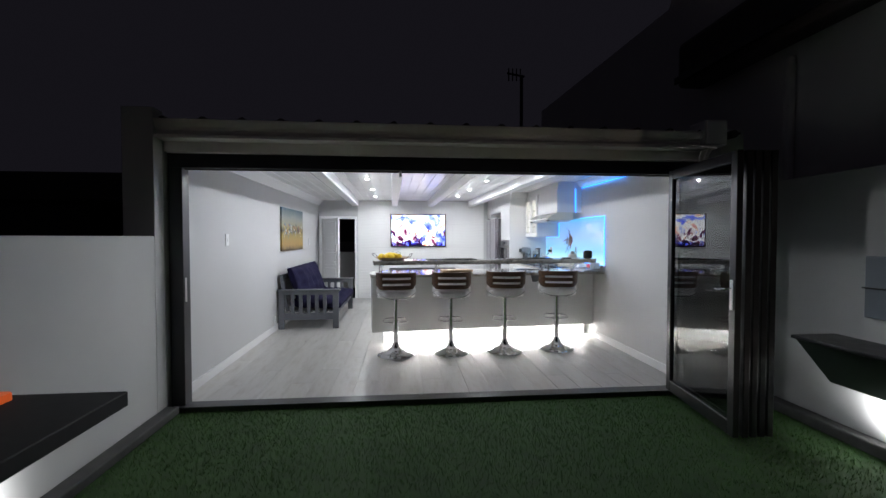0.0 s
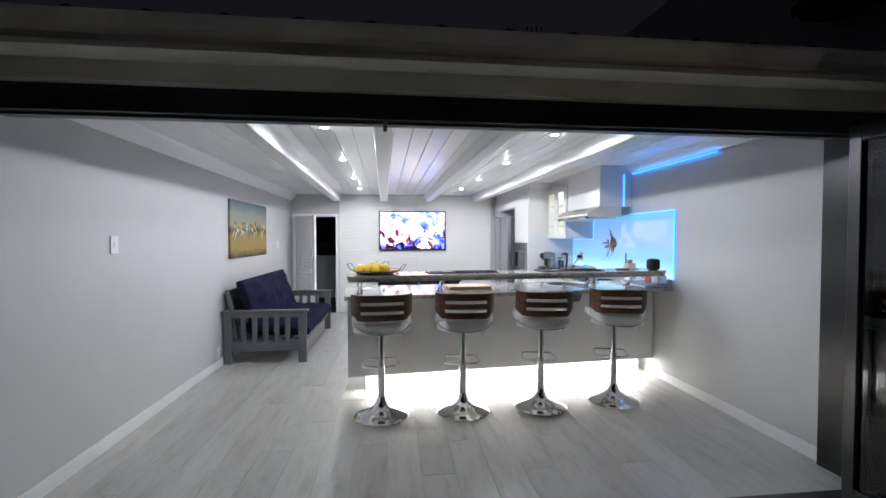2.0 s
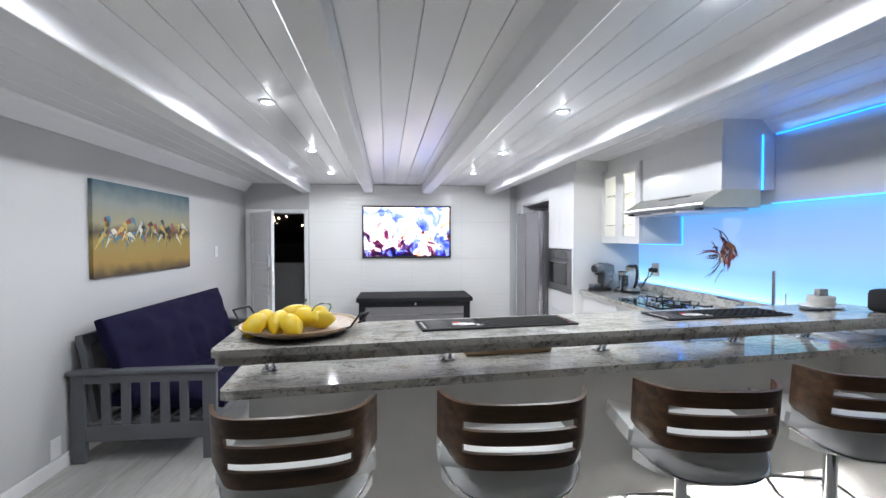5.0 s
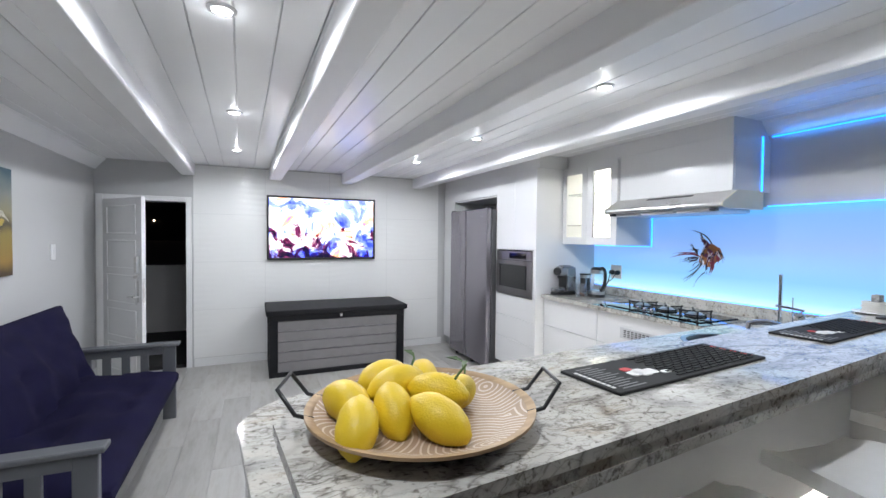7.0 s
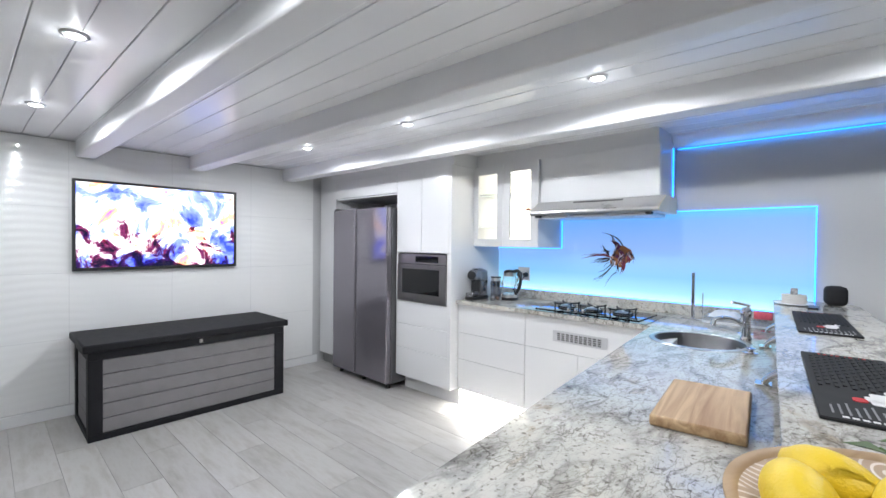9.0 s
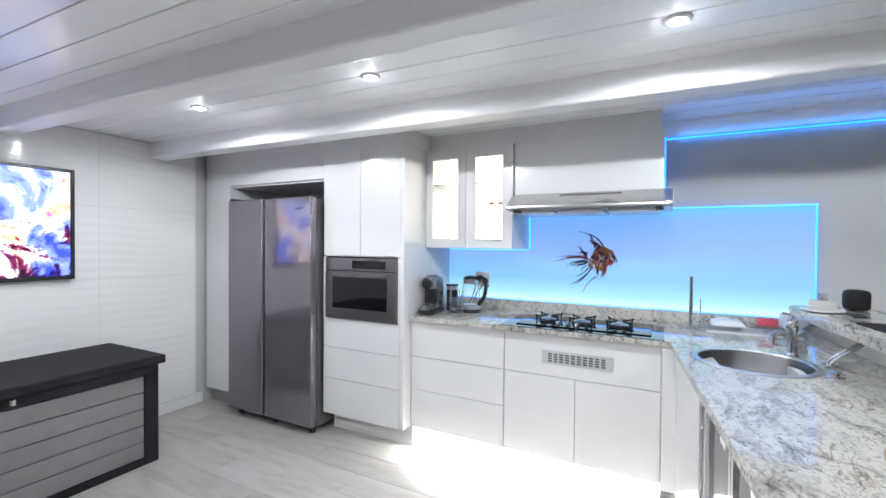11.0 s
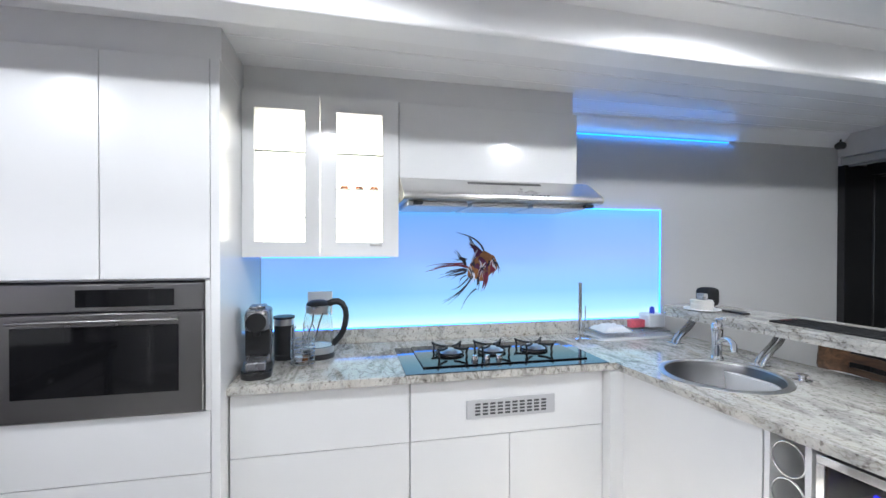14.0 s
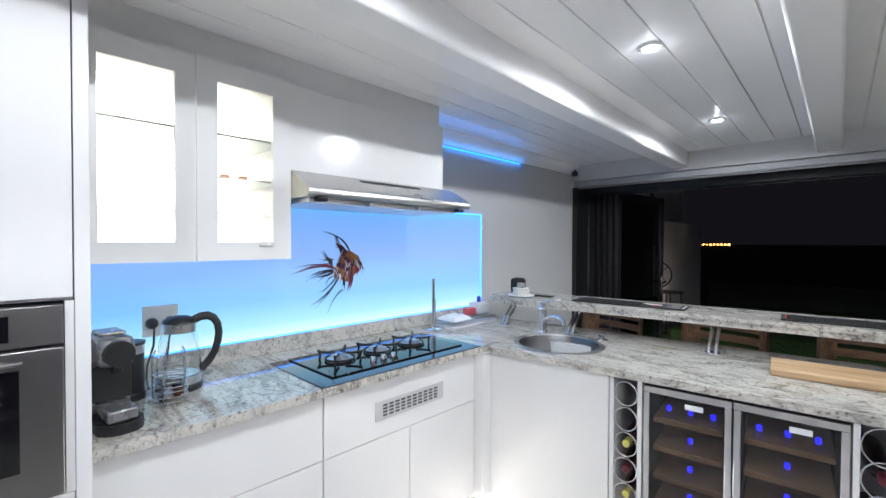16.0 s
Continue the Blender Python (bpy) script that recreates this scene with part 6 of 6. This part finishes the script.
# neighbouring house and roofs
hs = thing("neighbour_house", (4.2, 8.0, 0), "tall plastered house next door, dark at night", "house")
bm = bmesh.new()
outline = [(4.9, -0.5), (11.8, -0.5), (11.8, 4.42), (6.75, 4.25), (6.7, 4.34), (4.9, 4.36), (-1.2, 4.36), (-1.2, -0.5)]
a = [bm.verts.new((3.42, y, z)) for y, z in outline]
b = [bm.verts.new((4.6, y, z)) for y, z in outline]
for i in range(len(outline)):
    bm.faces.new((a[i], a[(i + 1) % len(outline)], b[(i + 1) % len(outline)], b[i]))
bm.faces.new(a[::-1]), bm.faces.new(b)
part("wall", local(bm, hs), STUCCO, hs)
part("coping", local(bx(3.38, 4.64, -1.2, 6.5, 4.361, 4.44), hs), EARTH, hs)
part("pipe", local(tube(bmesh.new(), [(3.38, 4.95, -0.1), (3.38, 4.95, 2.9)], 0.04, 10), hs), STUCCO, hs)
aw = thing("awning_case", (3.25, 4.6, 3.0), "long dark retracted awning case on the house wall", "awning")
bm = box(bmesh.new(), 3.1, 3.43, 3.2, 6.1, 3.0, 3.5, 0.06)
part("case", local(bm, aw), mat("awning_brown", (0.035, 0.03, 0.03), 0.6, noise_scale=5, vary=0.2), aw)
part("front_rail", local(bx(3.07, 3.099, 3.2, 6.1, 3.05, 3.13, bevel=0.01), aw), ALU, aw)
west = thing("neighbour_roof", (-4.0, 5.5, 0), "dark low roof of the house beyond the courtyard wall", "house")
part("wall", local(bx(-6.5, -2.49, 5.2, 8.0, -0.4, 1.62), west), BLACK, west)
part("roof", local(bx(-6.5, -2.05, 5.0, 8.0, 1.62, 1.84, bevel=0.02), west), mat("dark_roof", (0.03, 0.03, 0.032), 0.8, noise_scale=5), west)

# eaves: gutter with its mouldings, fascia, roof tiles
fas = thing("eaves", (0.3, YF - 0.3, 2.0), "white moulded fascia and gutter under the roof edge", "eaves", kind="structure")
EAVE = mat("eaves_paint", (0.8, 0.75, 0.71), 0.5, noise_scale=3, vary=0.08)
part("fascia", local(bx(-1.79, 2.62, YF - 0.11, YF + 0.0, OZ + 0.11, 2.17, bevel=0.003), fas), EAVE, fas)
part("soffit", local(bx(-1.79, 2.62, YF - 0.24, YF - 0.111, 2.075, 2.1, bevel=0.003), fas), EAVE, fas)
bm = bmesh.new()
prof = [(0, 2.1), (-0.05, 2.105), (-0.062, 2.125), (-0.062, 2.14), (-0.085, 2.16), (-0.095, 2.185), (-0.1, 2.2), (-0.1, 2.215), (-0.085, 2.215), (0, 2.215)]
a = [bm.verts.new((-1.79, YF - 0.14 + y, z)) for y, z in prof]
b = [bm.verts.new((2.5, YF - 0.14 + y, z)) for y, z in prof]
for i in range(len(prof)):
    bm.faces.new((a[i], a[(i + 1) % len(prof)], b[(i + 1) % len(prof)], b[i]))
bm.faces.new(a[::-1]), bm.faces.new(b)
part("gutter", local(bm, fas), EAVE, fas, smooth=False)
part("rain_head", local(bx(2.505, 2.7, YF - 0.26, YF - 0.06, 2.1, 2.31, bevel=0.015), fas), STUCCO, fas)
part("downpipe", local(tube(bmesh.new(), [(2.58, YF - 0.2, 2.11), (2.56, YF - 0.17, 2.03), (2.6, YF - 0.1, 1.99)], 0.035, 12), fas), EAVE, fas)
roof = thing("roof", (0.4, 8.0, 2.2), "low dark tiled roof above the room", "roof", kind="structure")
bm = bmesh.new()
v = [bm.verts.new(p) for p in ((-2.0, YF - 0.16, 2.22), (2.9, YF - 0.16, 2.22), (2.9, YB + 0.3, 2.48), (-2.0, YB + 0.3, 2.48), (-2.0, YF - 0.16, 2.235), (2.9, YF - 0.16, 2.235), (2.9, YB + 0.3, 2.51), (-2.0, YB + 0.3, 2.51))]
for q in ((0, 3, 2, 1), (4, 5, 6, 7), (0, 1, 5, 4), (2, 3, 7, 6), (1, 2, 6, 5), (3, 0, 4, 7)):
    bm.faces.new([v[i] for i in q])
ROOFM = mat("roof_tile", (0.05, 0.045, 0.045), 0.8, noise_scale=8, vary=0.3)
part("deck", local(bm, roof), ROOFM, roof)
for k in range(17):
    x = -1.75 + 0.285 * k
    bm = tube(bmesh.new(), [(x, YF - 0.2, 2.212), (x, YF + 1.0, 2.262)], 0.034, 10)
    part("roof_tile", local(bm, roof), ROOFM, roof)
ant = thing("antenna", (2.13, 9.0, 2.36), "thin roof antenna on a mast", "antenna")
part("mast", tube(bmesh.new(), [(0, 0, 0), (0, 0, 1.85)], 0.03, 8), ALU, ant)
part("boom", tube(bmesh.new(), [(-0.25, 0.05, 1.9), (0.05, -0.02, 1.82)], 0.018, 8), ALU, ant)
for k in range(4):
    part("element", tube(bmesh.new(), [(-0.22 + 0.07 * k, 0.04, 1.76), (-0.22 + 0.07 * k, 0.04, 1.98)], 0.012, 6), ALU, ant)

# folded doors


def folding_leaf(at, turn, handle=False):
    d = thing("folding_door", at, "black aluminium glazed folding door leaf, folded open", "door", "folding door leaves", turn=turn)
    L, H = 0.93, 1.91
    for b in ((0, 0.065, 0.02, H), (L - 0.065, L, 0.02, H), (0.065, L - 0.065, 0.02, 0.11), (0.065, L - 0.065, H - 0.075, H)):
        part("frame", bx(b[0], b[1], -0.02, 0.02, b[2], b[3], bevel=0.003), ALU, d)
    p = part("pane", bx(0.065, L - 0.065, -0.004, 0.004, 0.11, H - 0.075), mat("dark_pane", (0.3, 0.33, 0.33), 0.015, trans=1.0, spec=0.36), d, "reflecting glass pane")
    p.visible_shadow = False
    if handle:
        part("handle_plate", bx(L - 0.05, L - 0.02, -0.026, -0.0205, 0.86, 1.06, bevel=0.002), STEEL, d)
        part("door_handle", tube(bmesh.new(), [(L - 0.035, -0.026, 1.0), (L - 0.035, -0.06, 1.0), (L - 0.12, -0.062, 0.985), (L - 0.15, -0.062, 0.99)], 0.008, 10), CHROME, d)
    return d


folding_leaf((2.335, YF - 0.07, 0.0), -98, True)
for k in range(4):
    folding_leaf((2.4 + 0.058 * k, YF - 0.075, 0.0), -98)

# black table, brazier and lamp by the west wall
tbl = thing("outdoor_table", (-1.53, 2.9, GZ), "black outdoor counter against the courtyard wall", "table")
part("top", local(bx(-1.79, -1.26, 1.5, 3.61, 0.55, 0.62, bevel=0.006), tbl), RUBBER, tbl)
for y in (2.45, 1.6):
    part("leg", local(bx(-1.76, -1.4, y, y + 0.5 if y > 2 else y + 0.07, GZ, 0.549), tbl), BLACK, tbl)
fire = thing("gas_grill", (-1.75, 3.38, 0.62), "small orange grill tray on the counter, faintly glowing", "grill")
# the tray's orange includes a faint emission of its own
part("tray", local(slab(bmesh.new(), rounded(-1.79, -1.7, 3.2, 3.55, (0.02,) * 4), 0.62, 0.655, 0.004), fire), mat("orange_tray_glow", (0.7, 0.12, 0.02), 0.3, noise_scale=10, vary=0.1, emit=(1.0, 0.15, 0.02), strength=0.25), fire)
jug = thing("garden_lantern", (-1.735, 3.12, 0.62), "black garden lantern standing on the counter", "lantern")
part("body", lathe(bmesh.new(), [(0.045, 0), (0.045, 0.02), (0.015, 0.05), (0.015, 0.3), (0.05, 0.36), (0.055, 0.42), (0.03, 0.46), (0.001, 0.47)], 20), BLACK, jug)
wl1 = thing("wall_light", (-1.76, 3.32, 0.1), "small white wall light under the counter", "wall light")
part("housing", bx(-0.04, 0.0, -0.05, 0.05, -0.03, 0.03, bevel=0.006), TRIM, wl1)

trough = thing("planter_trough", (3.0, 3.9, 0.35), "dark tapered planter trough fixed on the wall", "planter")
bm = bmesh.new()
top, low = [(2.74, 2.4), (3.055, 2.4), (3.055, 4.2), (2.74, 4.2)], [(2.88, 2.5), (3.055, 2.5), (3.055, 4.08), (2.88, 4.08)]
a = [bm.verts.new((x, y, 0.64)) for x, y in top]
b = [bm.verts.new((x, y, 0.37)) for x, y in low]
for i in range(4):
    bm.faces.new((a[i], b[i], b[(i + 1) % 4], a[(i + 1) % 4]))
bm.faces.new(a), bm.faces.new(b[::-1])
part("trough", local(bm, trough), mat("trough_green", (0.02, 0.03, 0.022), 0.45, noise_scale=6), trough, smooth=False)
part("rim", local(bx(2.72, 3.058, 2.38, 4.22, 0.64, 0.665, bevel=0.005), trough), BLACK, trough)
cab = thing("meter_box", (3.04, 3.9, 0.95), "grey meter box set on the courtyard wall", "meter box")
part("case", local(bx(3.02, 3.059, 3.3, 4.0, 0.82, 1.22, bevel=0.006), cab), mat("meter_grey", (0.16, 0.18, 0.21), 0.5, noise_scale=6), cab)
part("shelf_line", local(bx(3.0, 3.019, 3.3, 4.0, 1.01, 1.02), cab), BLACK, cab)

# round wire chair, hanging ornament, distance
chair = thing("wire_chair", (2.72, 2.1, GZ), "round-backed black wire garden chair", "chair", turn=160)
part("seat", lathe(bmesh.new(), [(0.2, 0.7), (0.21, 0.71), (0.2, 0.72), (0.001, 0.72)], 28), BLACK, chair)
part("back_hoop", tube(bmesh.new(), [(0.2 * math.cos(k * math.tau / 28), -0.2, 0.98 + 0.18 * math.sin(k * math.tau / 28)) for k in range(28)], 0.011, 8, True), ALU, chair)
part("stem", tube(bmesh.new(), [(0, -0.19, 0.7), (0, -0.2, 0.81)], 0.011, 8), ALU, chair)
for a in (0.785, 2.356):
    part("back_wire", tube(bmesh.new(), [(0.2 * math.cos(a), -0.2, 0.98 + 0.18 * math.sin(a)), (-0.2 * math.cos(a), -0.2, 0.98 - 0.18 * math.sin(a))], 0.006, 6), ALU, chair)
for k in range(4):
    a = k * math.pi / 2 + 0.785
    part("back_leg" if k > 1 else "leg", tube(bmesh.new(), [(0.17 * math.cos(a), 0.17 * math.sin(a), 0.71), (0.2 * math.cos(a), 0.2 * math.sin(a), 0.0)], 0.01, 8), ALU, chair)
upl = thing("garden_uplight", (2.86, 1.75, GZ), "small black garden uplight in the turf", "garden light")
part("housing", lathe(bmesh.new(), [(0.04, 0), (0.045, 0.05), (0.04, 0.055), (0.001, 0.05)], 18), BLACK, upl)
orn = thing("wall_ornament", (3.4, 0.8, 2.2), "dark red abstract metal ornament on the wall", "ornament")
for k, (z, r) in enumerate(((0.16, 0.06), (0.05, 0.085), (-0.08, 0.07))):
    bm = bmesh.new()
    bmesh.ops.create_icosphere(bm, subdivisions=2, radius=r, matrix=Matrix.Translation((0, 0.03 * (-1) ** k, z)) @ Matrix.Diagonal((0.3, 0.8, 1, 1)))
    part("lobe", bm, mat("ornament_red", (0.06, 0.008, 0.01), 0.5, noise_scale=20, vary=0.3), orn)
GLOW = mat("distant_lamp", (1, 1, 1), 0.5, emit=(1.0, 0.75, 0.5), strength=9)
rng = random.Random(21)
bm = bmesh.new()
v = [bm.verts.new(p) for p in ((-300, 140, -0.5), (300, 140, -0.5), (300, 175, 21), (-300, 175, 21))]
f = bm.faces.new(v)
bmesh.ops.solidify(bm, geom=[f], thickness=1.0)
structure("hillside", bm, EARTH, "dark hillside beyond the back yard at night")
for k in range(14):
    z = 2.5 + 10 * rng.uniform(0.2, 1)
    lampd = thing("distant_light", (-34 + 9 * rng.uniform(-1, 1), 139.4 + (z + 0.5) * 35 / 21.5, z), "warm street light glinting far off on the hillside", "street light", "distant lights")
    bm = bmesh.new()
    bmesh.ops.create_icosphere(bm, subdivisions=1, radius=rng.uniform(0.15, 0.4))
    part("lamp", bm, GLOW, lampd)
for k in range(9):
    lampd = thing("shore_light", (45 + 1.5 * k, -230, GZ - 0.06), "warm shore light far off across the dark water", "street light", "shore lights")
    bm = bmesh.new()
    bmesh.ops.create_icosphere(bm, subdivisions=1, radius=rng.uniform(0.3, 0.6), matrix=Matrix.Translation((0, 0, 0.9)))
    part("lamp", bm, mat("shore_lamp", (1, 1, 1), 0.5, emit=(1.0, 0.45, 0.12), strength=6), lampd)
    part("post", tube(bmesh.new(), [(0, 0, 0), (0, 0, 0.6)], 0.05, 6), ALU, lampd)
structure("wall_yard_north", bx(-4.5, 4.0, 13.2, 13.4, -0.4, 0.95), STUCCO, "low grey yard wall outside the back door")
structure("path_north", bx(-4.5, 4.0, YB + T + 0.001, 13.2, -0.3, -0.02), EARTH, "dark paved path outside the back door")
structure("wall_yard_south", bx(-2.02, 3.3, -3.2, -3.0, -0.4, 0.5), EARTH, "low plastered wall closing the courtyard")
